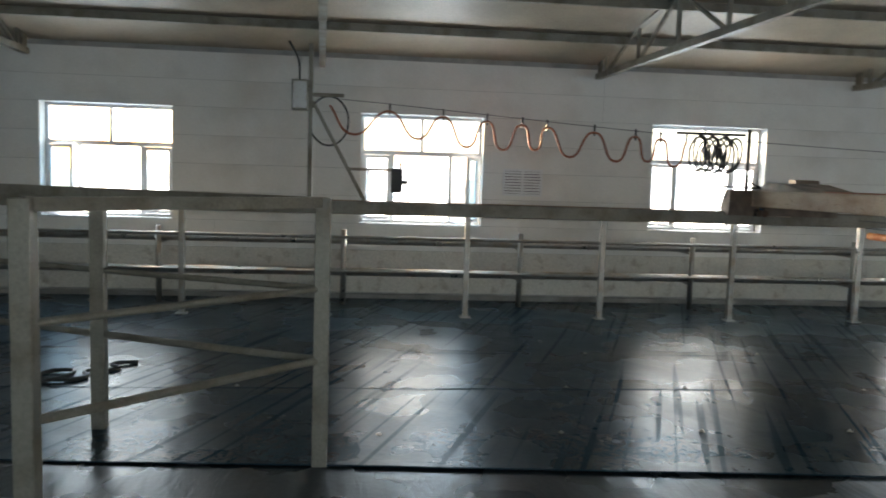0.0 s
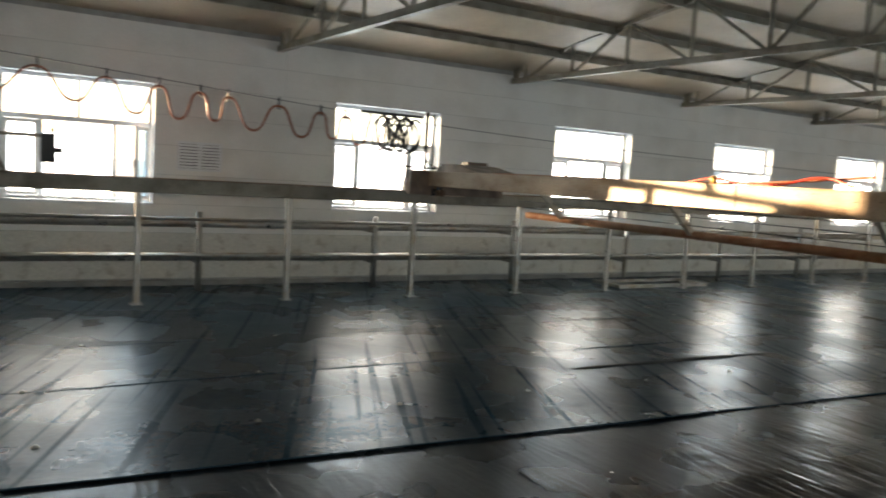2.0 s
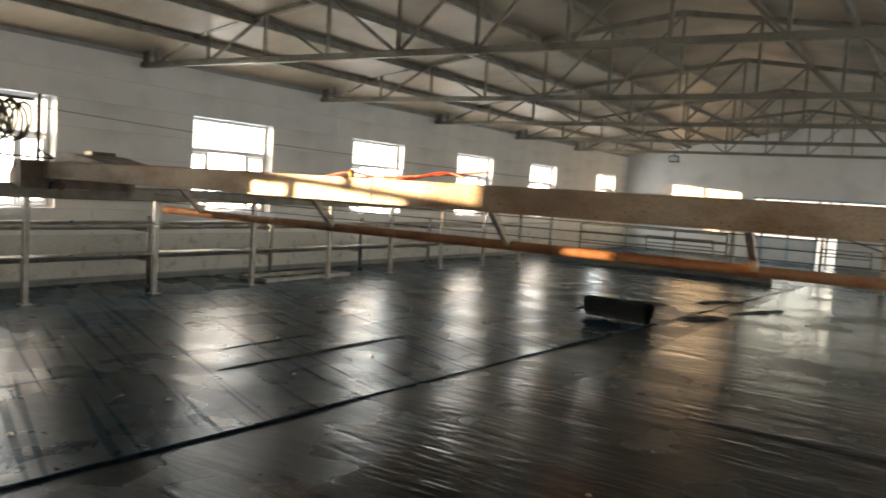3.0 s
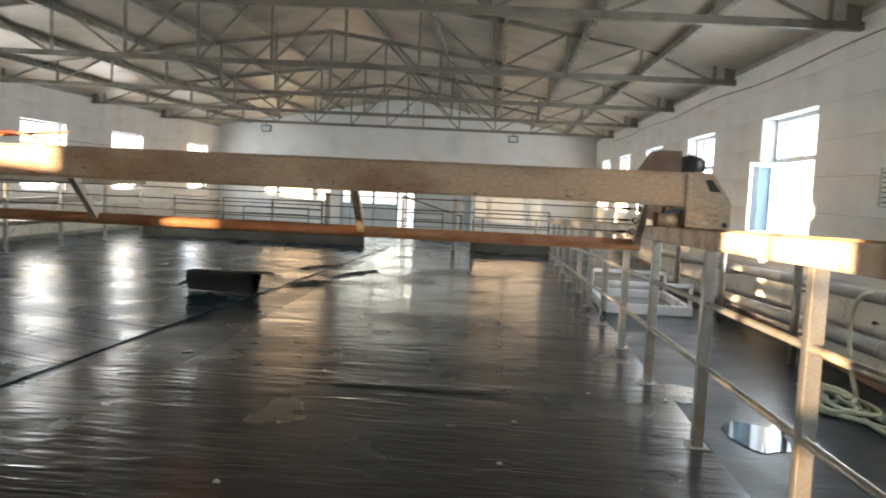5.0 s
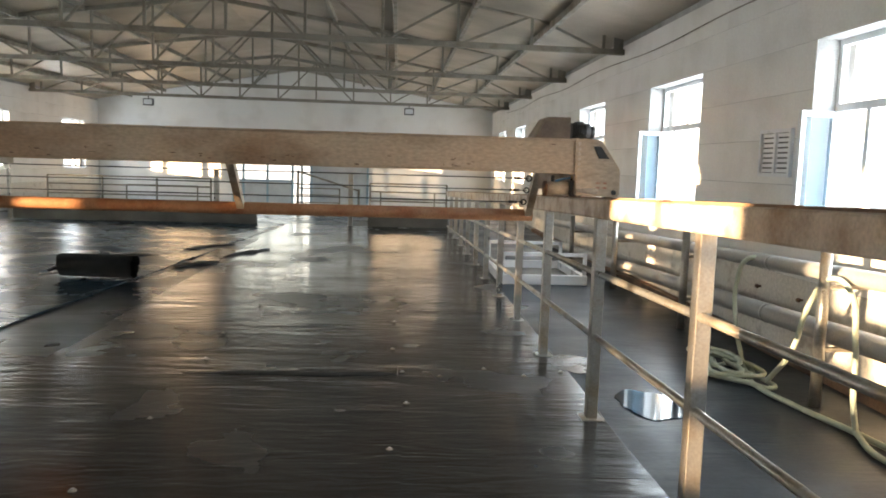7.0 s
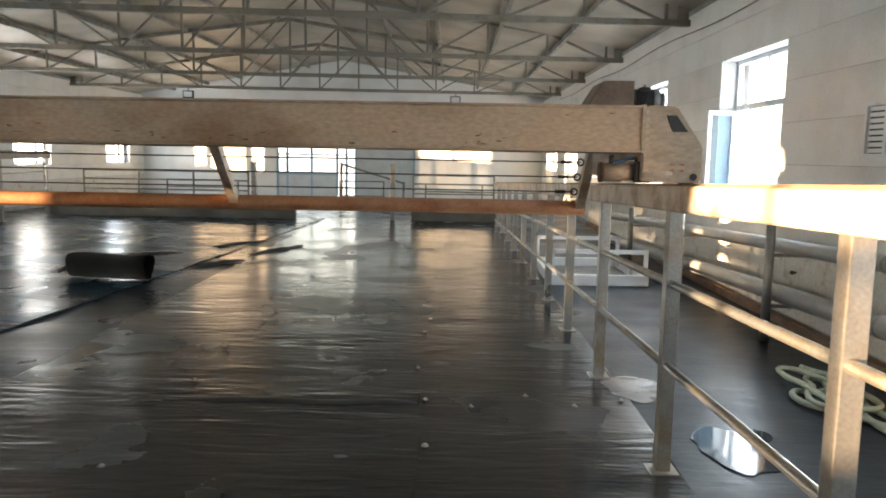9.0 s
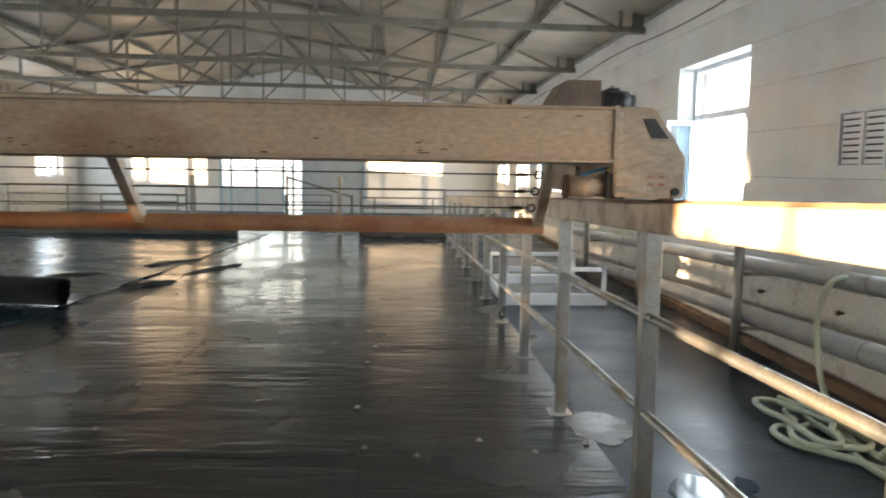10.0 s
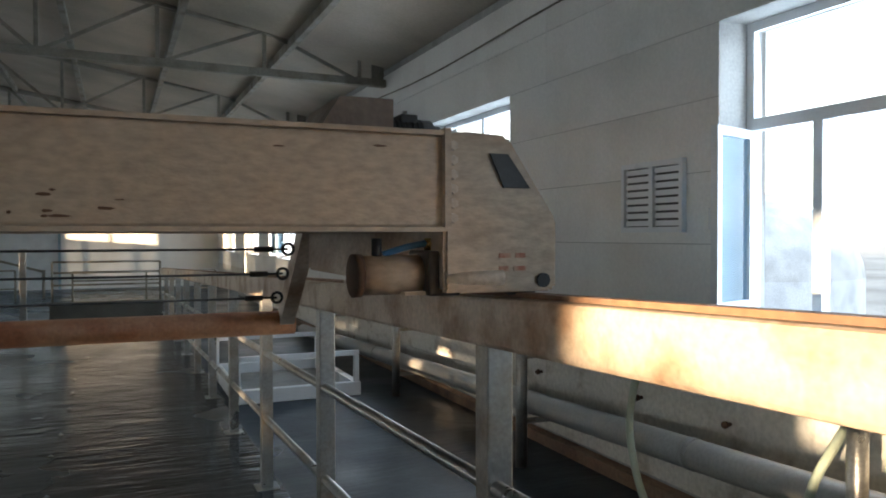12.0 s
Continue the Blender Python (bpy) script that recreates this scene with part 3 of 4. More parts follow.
for k in range(130):
    x, z = rng.uniform(-9, 1.55), rng.choice((rng.uniform(1.735, 1.80), rng.uniform(1.74, 1.91)))
    w, h = rng.uniform(0.004, 0.024), rng.uniform(0.002, 0.005)
    bm = bmesh.new()
    n = rng.randint(6, 9)
    prism(bm, [(x + w * math.cos(6.283 * i / n) * rng.uniform(0.5, 1), z + h * math.sin(6.283 * i / n) * rng.uniform(0.5, 1)) for i in range(n)], 5.687, 5.6905)
    part("paint_chip", bm, M_SCAR, gantry)
def end_block(mx, ya=5.70, paint=M_GANTRY):
    q = lambda pts: [(mx(x), z) for x, z in pts]
    bm = bmesh.new()
    prism(bm, q([(1.655, 1.578), (1.945, 1.578), (1.945, 1.745), (1.815, 1.935), (1.70, 1.94), (1.655, 1.93)]), ya, 7.0)
    bmesh.ops.bevel(bm, geom=bm.edges[:], offset=0.008, segments=2, affect="EDGES")
    b = part("end_carriage", bm, paint, gantry, "chamfered cream end carriage")
    bm = bmesh.new(); prism(bm, q([(1.765, 1.892), (1.81, 1.892), (1.868, 1.815), (1.80, 1.815)]), ya - 0.008, ya - 0.001)
    part("inspection_window", bm, M_DARK, b, "dark slanted opening")
    rod_part("axle_hole", (mx(1.905), ya - 0.008, 1.602), (mx(1.905), ya, 1.602), 0.017, M_DARK, b, "round black hole")
    for k in range(6):
        z = 1.745 + k * 0.032
        rod_part("bolt", (mx(1.672), 5.684, z), (mx(1.672), 5.70, z), 0.011, M_BEAM, b, "", 6)
    a, c = sorted((mx(1.645), mx(1.66)))
    gbox("flange", a, c, 5.672, 6.31, 1.72, 1.94, bevel=0)
    for y in (5.80, 6.75):
        rod_part("wheel", (mx(1.87), y, 1.60), (mx(1.93), y, 1.60), 0.04, M_DARK, b, "dark steel wheel", 20)
    # drive on top: gearbox hood and motor
    bm = bmesh.new(); prism(bm, q([(1.47, 1.935), (1.575, 2.105), (1.735, 2.105), (1.735, 1.935)]), 6.26, 6.62)
    part("gearbox_hood", bm, M_HOOD, gantry, "stained sheet hood, browned for shade")
    mo = rod_part("motor", (mx(1.78), 6.42, 2.016), (mx(1.91), 6.42, 2.016), 0.058, M_DARK, gantry, "black finned electric motor", 20)
    for k in range(7):
        rod_part("fin", (mx(1.775 + k * 0.016), 6.42, 2.012), (mx(1.781 + k * 0.016), 6.42, 2.012), 0.064, M_DARK, mo, "", 16)
    rod_part("fan_cover", (mx(1.90), 6.42, 2.012), (mx(1.94), 6.42, 2.012), 0.046, M_DARK, mo, "", 16)
    a, c = sorted((mx(1.80), mx(1.86)))
    gbox("terminal_box", a, c, 6.38, 6.46, 2.055, 2.085, M_DARK, parent=mo)
    rod_part("eye_bolt", (mx(1.83), 6.42, 2.05), (mx(1.83), 6.42, 2.10), 0.008, M_STEEL, mo)
    # low drive beside the carriage
    lo = rod_part("drive_motor", (mx(1.485), 5.80, 1.616), (mx(1.63), 5.80, 1.616), 0.045, M_GANTRY, gantry, "cream cylindrical drive motor", 24)
    rod_part("end_cap", (mx(1.472), 5.80, 1.616), (mx(1.490), 5.80, 1.616), 0.049, M_SCAR, lo, "", 24)
    a, c = sorted((mx(1.63), mx(1.71)))
    gbox("coupling_box", a, c, 5.73, 5.86, 1.57, 1.672, M_DARK, "dark gear housing")
    rod_part("fitting", (mx(1.655), 5.79, 1.67), (mx(1.655), 5.79, 1.70), 0.012, M_BRASS, lo, "brass fitting")
    rod_part("shaft", (mx(1.66), 5.715, 1.61), (mx(1.80), 5.700, 1.61), 0.018, M_BEAM, lo)
    rod_part("plug", (mx(1.53), 5.80, 1.655), (mx(1.53), 5.80, 1.70), 0.012, M_DARK, lo)
    tube("feed_hose", [(mx(1.545), 5.80, 1.663), (mx(1.60), 5.79, 1.680), (mx(1.655), 5.79, 1.69)], 0.008, M_BLUEHOSE, lo, "blue hose")
    a, c = sorted((mx(1.58), mx(1.95)))
    gbox("foot_plate", a, c, 5.75, 6.25, 1.572, 1.58, M_GANTRY, bevel=0)
end_block(lambda x: x)
for k, (x, z, w) in enumerate(((1.790, 1.655, 0.030), (1.832, 1.655, 0.026), (1.790, 1.625, 0.024), (1.828, 1.625, 0.030))):
    gbox("painted_mark", x, x + w, 5.6965, 5.6995, z, z + 0.011, M_MARK, "faded red paint mark", 0)
# The west carriage gets the shade-darkened colour, as it stands against the light.
end_block(lambda x: -7.60 - x, 5.36, M_HOOD)

bm = bmesh.new(); prism(bm, [(-9.42, 1.936), (-9.22, 2.05), (-8.85, 2.05), (-8.15, 1.936)], 5.85, 6.55)
part("sloping_hood", bm, M_HOOD, gantry, "sloping sheet hood, darkened for backlight")
# rusty pipe carried behind the beam on slanting arms, with tension wires
boom = bmesh.new(); rod(boom, (-9.2, 7.47, 1.33), (1.70, 7.47, 1.33), 0.052, 20)
part("boom_pipe", boom, M_RUST, gantry, "long rusty orange pipe", True)
for x in (1.66, -0.80, -3.3, -5.8, -8.3):
    bm = bmesh.new()
    bar(bm, (x, 6.99, 1.76), (x, 7.47, 1.33), 0.06, 0.075)
    part("hanger_arm", bm, M_BEAM, gantry, "slanting brown steel arm")
for y, z in ((7.10, 1.655), (7.21, 1.555), (7.33, 1.45)):
    rod_part("wire", (-9.1, y, z), (1.60, y, z), 0.0045, M_DARK, gantry, "thin tension wire", 6)
    rod_part("turnbuckle", (1.47, y, z), (1.54, y, z), 0.011, M_DARK, gantry, "", 8)
    bm = bmesh.new()
    for a in range(10):
        t0, t1 = 2 * math.pi * a / 10, 2 * math.pi * (a + 1) / 10
        rod(bm, (1.60 + 0.022 * math.cos(t0), y, z + 0.022 * math.sin(t0)), (1.60 + 0.022 * math.cos(t1), y, z + 0.022 * math.sin(t1)), 0.006, 6)
    part("hook_ring", bm, M_DARK, gantry)
# loose cables on top of the beam
tube("power_cable", [(-4.6, 6.0, 1.945), (-4.3, 6.0, 1.99), (-4.0, 6.02, 1.96), (-3.6, 6.0, 1.955), (-3.2, 6.05, 2.03), (-2.9, 6.0, 1.96)], 0.012, M_REDCABLE, gantry, "red cable")
tube("power_cable", [(-9.0, 6.1, 1.945), (-6.5, 6.12, 1.945), (-4.2, 6.08, 1.95), (-3.4, 6.1, 2.0), (-2.8, 6.12, 2.05)], 0.010, M_CABLE, gantry, "orange cable")
rod_part("cable_clamp", (-4.28, 6.0, 1.93), (-4.28, 6.0, 2.02), 0.03, M_BRASS, gantry, "brass coloured clamp")
# mast and cable hanger at the west end
rod_part("mast", (-9.40, 5.66, 1.60), (-9.40, 5.66, 2.80), 0.028, M_DARK, gantry, "black upright mast")
rod_part("trip_arm", (-9.45, 5.0, 1.99), (-9.45, 5.9, 1.97), 0.013, M_DARK, gantry)
tube("drop_cable", [(-9.42, 5.64, 2.3), (-9.42, 5.70, 2.08), (-9.35, 5.85, 1.98), (-9.2, 5.9, 1.94)], 0.014, M_DARK, gantry)

# ---- festoon wire and hanging cable along the west rail ----
pole = thing("power_pole", (-9.45, -0.55, 1.62), "upright steel pole with a bracing strut on the rail beam", "pole")
box_part("pole", (-9.48, -9.42, -0.58, -0.52, 1.62, 3.72), M_TRUSS, pole)
bm = bmesh.new(); bar(bm, (-9.45, -0.52, 2.95), (-9.45, 0.2, 1.63), 0.05, 0.05)
part("strut", bm, M_TRUSS, pole)
box_part("arm", (-9.47, -9.43, -0.52, -0.1, 3.02, 3.07), M_TRUSS, pole)
sw = thing("switch_box", (-9.45, -0.68, 2.85), "grey steel switch box on the pole", "switch box")
box_part("box", (-9.58, -9.40, -0.80, -0.585, 2.83, 3.24), M_TRUSS, sw, "", 0.01)
box_part("cover", (-9.398, -9.385, -0.78, -0.60, 2.86, 3.21), M_STEEL, sw)
tube("conduit", [(-9.45, -0.7, 3.24), (-9.45, -0.72, 3.5), (-9.5, -0.85, 3.75)], 0.014, M_DARK, sw)
ls = thing("limit_switch", (-9.45, 0.66, 1.74), "dark limit switch box on a horizontal arm", "switch")
box_part("arm", (-9.47, -9.43, -0.02, 0.58, 2.04, 2.08), M_TRUSS, ls)
box_part("body", (-9.50, -9.40, 0.56, 0.72, 1.75, 2.09), M_DARK, ls, "", 0.01)
rod_part("roller", (-9.45, 0.72, 1.90), (-9.45, 0.80, 1.90), 0.03, M_DARK, ls)
rod_part("lever", (-9.45, 0.68, 2.09), (-9.45, 0.69, 2.16), 0.02, M_DARK, ls)
rod_part("hanger", (-9.45, 0.25, 2.06), (-9.45, 0.25, 1.62), 0.014, M_DARK, ls)

fest = thing("festoon_cable", (-9.45, 2.5, 2.8), "orange flat cable looped along a taut wire", "cable")
tube("wire", [(-9.45, -0.15, 3.0), (-9.45, 6, 2.62), (-9.45, 14, 2.45), (-9.45, 21, 2.4)], 0.005, M_DARK, fest)
tops = (-0.29, 0.52, 1.26, 1.87, 2.37, 2.72, 3.40, 4.00, 4.37, 4.75)      # clips along the wire
dips = (0.02, 0.92, 1.59, 2.11, 2.55, 3.07, 3.72, 4.21, 4.56)               # lowest points of the loops
zw = lambda y: 2.98 - 0.062 * (y + 0.15)
loop = []
for k, y in enumerate(tops):
    loop.append((-9.45, y, zw(y) - 0.08))
    if k < len(dips):
        loop.append((-9.45 + 0.04 * (-1) ** k, dips[k], zw(dips[k]) - 0.44 + 0.03 * math.sin(k * 2.0)))
tube("cable", loop, 0.017, M_CABLE, fest, "sunlit orange cable", False, 12)
for y in tops[1:]:
    box_part("clip", (-9.46, -9.44, y - 0.012, y + 0.012, zw(y) - 0.13, zw(y) + 0.03), M_DARK, fest)
tube("spare_ring", [(-9.45, -0.3 + 0.26 * math.cos(a * math.pi / 4), 2.70 + 0.33 * math.sin(a * math.pi / 4)) for a in range(8)], 0.014, M_DARK, fest, "", True)
coil = thing("cable_coil", (-9.45, 5.2, 2.4), "bunched black cable loops hanging by the mast", "cable coil")
for k in range(10):
    y = 4.93 + k * 0.058
    tube("loop", [(-9.45 + 0.17 * math.cos(a * math.pi / 4 + k * 0.3), y + 0.055 * math.cos(a * math.pi / 4 + k * 0.3 + 0.6 * math.sin(k * 1.9)), 2.43 + (0.24 + 0.025 * math.sin(k * 2.1)) * math.sin(a * math.pi / 4 + k * 0.3)) for a in range(8)], 0.015, M_RUBBER, coil, "", True, 4)
box_part("trolley_bar", (-9.47, -9.43, 4.6, 5.62, 2.70, 2.74), M_DARK, coil)

# ---- small fence round the pit corner near the start ----
pit = thing("pit_fence", (-3.92, 0.0, 0), "square-tube steel fence around a floor opening", "fence")
posts = ((-3.92, -0.03), (-4.67, -1.71), (-2.62, -1.35), (-5.5, -3.4))
for x, y in posts:
    # Darker steel than the railings: backlight shade put into the colour.
    box_part("post", (x - 0.05, x + 0.05, y - 0.05, y + 0.05, 0, 1.82), M_TRUSS, pit, "", 0.006)
for a, b in ((0, 1), (0, 2), (1, 3)):
    for z, r in ((1.79, 0.04), (1.22, 0.022), (0.74, 0.026)):
        bm = bmesh.new()
        (bar(bm, (*posts[a], z), (*posts[b], z), 0.07, 0.07) if r > 0.03 else rod(bm, (*posts[a], z), (*posts[b], z), r, 10))
        part("rail", bm, M_TRUSS, pit)
rope = thing("rope", (-6.2, -2.4, 0.05), "dark rope lying in loose loops on the sheets", "rope")
tube("strand", [(-6.6, -2.0, 0.05), (-6.45, -2.2, 0.06), (-6.35, -2.1, 0.05), (-6.2, -2.35, 0.06), (-6.0, -2.3, 0.05), (-5.9, -2.6, 0.06), (-6.1, -2.75, 0.05), (-6.2, -2.5, 0.07), (-5.95, -2.45, 0.07), (-5.8, -2.8, 0.05)], 0.02, M_RUBBER, rope)

# ---- things on the floor ----
roll = thing("rolled_sheet", (-3.6, 11.7, 0.15), "rolled-up black rubber sheet on the floor", "rolled sheet")
bm = bmesh.new()
a, b = Vector((-4.14, 11.77, 0.20)), Vector((-3.12, 11.61, 0.20))
prev = None
ax = (b - a).normalized(); side = Vector((-ax.y, ax.x, 0))
for k in range(70):
    t = k * 0.33
    r = 0.185 - 0.0014 * k + 0.006 * math.sin(3 * t)
    off = side * (r * math.cos(t)) + Vector((0, 0, r * 0.92 * math.sin(t)))
    cur = (bm.verts.new(a + off + ax * 0.02 * math.sin(t * 2.3)), bm.verts.new(b + off + ax * 0.03 * math.sin(t * 1.7)))
    if prev:
        bm.faces.new((prev[0], prev[1], cur[1], cur[0]))
    prev = cur
bmesh.ops.solidify(bm, geom=bm.faces[:], thickness=0.006)
part("roll", bm, M_RUBBER, roll, "", True)
bm = bmesh.new(); rod(bm, (-4.14, 11.77, 0.20), (-4.36, 11.82, 0.10), 0.03, 10)
part("core", bm, M_DARK, roll, "", True)

def flat_patch(name, pts, z, material, label, category):
    bm = bmesh.new()
    lo = [bm.verts.new((x, y, z - 0.01)) for x, y in pts]
    hi = [bm.verts.new((x, y, z)) for x, y in pts]
    bm.faces.new(hi); bm.faces.new(lo[::-1])
    for i in range(len(pts)):
        j = (i + 1) % len(pts)
        bm.faces.new((lo[i], lo[j], hi[j], hi[i]))
    bmesh.ops.recalc_face_normals(bm, faces=bm.faces)
    return tagged(part(name, bm, material), label, category, kind="structure")
def blob(cx, cy, rx, ry, seed, n=36):
    return [(cx + rx * math.cos(6.283 * k / n) * (1 + 0.35 * noise.noise(Vector((math.cos(6.283 * k / n) * 1.6, math.sin(6.283 * k / n) * 1.6, seed)))),
             cy + ry * math.sin(6.283 * k / n) * (1 + 0.35 * noise.noise(Vector((math.cos(6.283 * k / n) * 1.6, math.sin(6.283 * k / n) * 1.6, seed + 5))))) for k in range(n)]
flat_patch("puddle", blob(2.42, 6.27, 0.22, 0.34, 3), 0.030, M_WATER, "shallow puddle reflecting the sky", "puddle")
flat_patch("puddle", blob(2.66, 6.5, 0.05, 0.10, 9), 0.030, M_WATER, "small shallow puddle on the black sheet", "puddle")
flat_patch("bare_patch", blob(2.10, 7.42, 0.2, 0.3, 7), 0.031, M_BARE, "pale bare patch in the sheeting", "patch")

def fold(x0, y0, x1, y1, r, seed):
    """A dark curled fold or torn lip of sheeting."""
    bm = bmesh.new()
    n, m = 18, 8
    d = Vector((x1 - x0, y1 - y0, 0)); side = Vector((-d.y, d.x, 0)).normalized()
    rings = []
    for i in range(n + 1):
        u = i / n
        c = Vector((x0, y0, 0.030)) + d * u + side * 0.05 * noise.noise(Vector((u * 4, seed, 1)))
        rr = r * (0.35 + 0.9 * math.sin(math.pi * min(1, max(0.04, u))) ** 0.5) * (1 + 0.5 * noise.noise(Vector((u * 6, seed, 7))))
        rings.append([bm.verts.new(c + side * (2.0 * rr * math.cos(math.pi * k / (m - 1))) + Vector((0, 0, rr * math.sin(math.pi * k / (m - 1))))) for k in range(m)])
    for a, b in zip(rings, rings[1:]):
        for k in range(m - 1):
            bm.faces.new((a[k], a[k + 1], b[k + 1], b[k]))
    bmesh.ops.recalc_face_normals(bm, faces=bm.faces)
    tagged(part("sheet_fold", bm, M_RUBBER, None, "", True), "dark curled fold in the black sheeting", "sheet fold", "sheet folds")
fold(-1.13, 6.92, 0.55, 6.95, 0.022, 1)
fold(-4.95, 7.9, -5.05, 5.1, 0.018, 3)
fold(-2.95, 12.9, -2.4, 13.6, 0.035, 4)
fold(-2.5, 14.2, -1.9, 15.6, 0.03, 5)
fold(-3.4, 15.2, -2.7, 16.2, 0.03, 6)
fold(-4.4, 14.0, -3.6, 14.3, 0.03, 8)
wc = thing("wall_cable", (XR - 0.02, 12, 3.5), "thin grey cable sagging along the east wall", "cable")
tube("cable", [(XR - 0.015, y, 3.52 + (0.03 if k % 2 else -0.03)) for k, y in enumerate(range(0, 30, 3))], 0.009, M_TRUSS, wc)

def screw():
    s = thing("washer_screw", (0, 0, 0), "steel screw with washer fixing the sheets", "screw", "sheet screws")
    bm = bmesh.new(); rod(bm, (0, 0, 0), (0, 0, 0.006), 0.022, 12)
    part("washer", bm, M_TRUSS, s)
    bm = bmesh.new(); rod(bm, (0, 0, 0.006), (0, 0, 0.016), 0.010, 6)
    part("head", bm, M_STEEL, s)
    return s
s0 = screw()
spots = [(0.57, 1.2 + 0.85 * k) for k in range(1, 20)] + [(-4.5, 0.4 + 1.3 * k) for k in range(10)] + [(-5.78, -1 + 1.5 * k) for k in range(9)] + [(0.9 + 0.33 * k, 6.95) for k in range(4)] + [(-7.22, 1 + 1.9 * k) for k in range(6)] + [(-1.1, 2 + 1.3 * k) for k in range(10)]
for k, (x, y) in enumerate(spots):
    m = Matrix.Translation((x + rng.uniform(-0.06, 0.06), y + rng.uniform(-0.2, 0.2), 0.034))
    if k == 0:
        s0.matrix_basis = m
    else:
        copy_thing(s0, m)

# ---- hatch frame and hoses by the east wall ----
hatch = thing("hatch_frame", (2.6, 12.0, 0), "white steel frame around a floor hatch", "hatch frame")
for d in ((2.05, 3.35, 11.85, 11.93, 0.03, 0.17), (2.05, 3.35, 13.55, 13.63, 0.03, 0.17), (2.05, 2.13, 11.93, 13.55, 0.03, 0.17), (3.27, 3.35, 11.93, 13.55, 0.03, 0.17)):
    box_part("curb", d, M_FRAME, hatch, "", 0.006)
for y in (11.89, 13.59):
    for x in (2.09, 3.31):
        box_part("upright", (x - 0.025, x + 0.025, y - 0.025, y + 0.025, 0.17, 0.50), M_FRAME, hatch)
    box_part("top_bar", (2.09, 3.31, y - 0.025, y + 0.025, 0.45, 0.50), M_FRAME, hatch)
box_part("cover", (2.13, 3.27, 11.93, 13.55, 0.025, 0.05), M_CONC, hatch)
hatch2 = thing("hatch_frame", (-10.0, 10.6, 0), "pale steel frame around a floor hatch by the wall", "hatch frame")
for d in ((-10.3, -9.55, 9.9, 9.97, 0.03, 0.09), (-10.3, -9.55, 12.1, 12.17, 0.03, 0.09), (-10.3, -10.23, 9.97, 12.1, 0.03, 0.09), (-9.62, -9.55, 9.97, 12.1, 0.03, 0.09)):
    box_part("curb", d, M_STEEL, hatch2)

hose = thing("hose", (3.5, 7.0, 0.04), "milky green hose hanging over the pipe and coiled below", "hose")
tube("hanging_length", [(3.88, 7.55, 0.985), (3.76, 7.66, 0.97), (3.71, 7.74, 0.75), (3.70, 7.7, 0.4), (3.66, 7.45, 0.12), (3.55, 7.1, 0.05), (3.45, 6.7, 0.05), (3.5, 6.2, 0.05), (3.62, 5.6, 0.05), (3.7, 4.9, 0.05)], 0.022, M_HOSE, hose)
pts = []
for k in range(34):
    t = k * 0.62
    r = 0.26 + 0.07 * math.sin(k * 1.7)
    pts.append((3.42 + 0.62 * r * math.cos(t) + 0.05 * math.sin(k), 7.2 + 1.6 * r * math.sin(t) + 0.012 * (k - 17), 0.045 + 0.0022 * k))
tube("coil", pts, 0.021, M_HOSE, hose)
hose2 = thing("hose", (3.6, 6.2, 0.3), "milky green hose looped over a pipe stand", "hose")
tube("loop", [(3.55, 6.75, 0.07), (3.62, 6.55, 0.35), (3.66, 6.38, 0.8), (3.70, 6.22, 1.0), (3.74, 6.05, 0.96), (3.70, 5.85, 0.6), (3.66, 5.75, 0.2), (3.6, 5.6, 0.06)], 0.021, M_HOSE, hose2)
tube("tail", [(3.6, 5.6, 0.06), (3.5, 5.2, 0.05), (3.62, 4.7, 0.05), (3.5, 4.2, 0.05)], 0.021, M_HOSE, hose2)
for y, z in ((7.5, 0.62), (8.3, 0.62), (9.6, 0.58)):
    b = thing("anchor_bolt", (XR, y, z), "short rusty anchor bolt in the wall", "bolt", "anchor bolts")
    rod_part("shank", (XR - 0.06, y, z), (XR, y, z), 0.012, M_SCAR, b)
    rod_part("nut", (XR - 0.05, y, z), (XR - 0.03, y, z), 0.022, M_SCAR, b, "", 6)

# ---- far end: low walls, railings, glazed entrance ----
for x0, x1 in ((-9.45, -3.2), (-0.25, 1.9)):
    tagged(box_part("low_wall", (x0, x1, 21.3, 21.5, 0, 0.36), M_LOW, None, "", 0.01), "dark grey low wall closing the floor's far end", "low wall", "low walls", "structure")
def rail_run(x0, x1, y, z0, label):
    r = thing("guard_rail", (x0, y, z0), label, "railing", "far guard rails")
    n = max(1, int(abs(x1 - x0) / 1.2))
    for k in range(n + 1):
        x = x0 + (x1 - x0) * k / n
        rod_part("post", (x, y, z0), (x, y, z0 + 0.82), 0.025, M_TRUSS, r)
    for z in (0.35, 0.6, 0.82):
        rod_part("rail", (x0, y, z0 + z), (x1, y, z0 + z), 0.02, M_TRUSS, r)
rail_run(-8.6, -4.4, 21.4, 0.36, "thin dark pipe railing on the low wall")
rail_run(-0.2, 1.85, 21.4, 0.36, "thin dark pipe railing on the low wall")
rail_run(-8.0, -5.8, 25.5, 0.0, "thin dark pipe railing near the entrance")
rail_run(-2.8, -1.4, 26.5, 0.0, "thin dark pipe railing near the entrance")
rail_run(0.0, 3.4, 25.0, 0.0, "thin dark pipe railing near the entrance")
for x in (-4.25, -0.72):
    g = thing("gate_post", (x, 21.4, 0), "stout steel gate post at the floor's far end", "post", "gate posts")
    box_part("post", (x - 0.06, x + 0.06, 21.34, 21.46, 0, 1.42), M_STEEL, g, "", 0.006)
    box_part("cap", (x - 0.07, x + 0.07, 21.33, 21.47, 1.42, 1.45), M_STEEL, g)
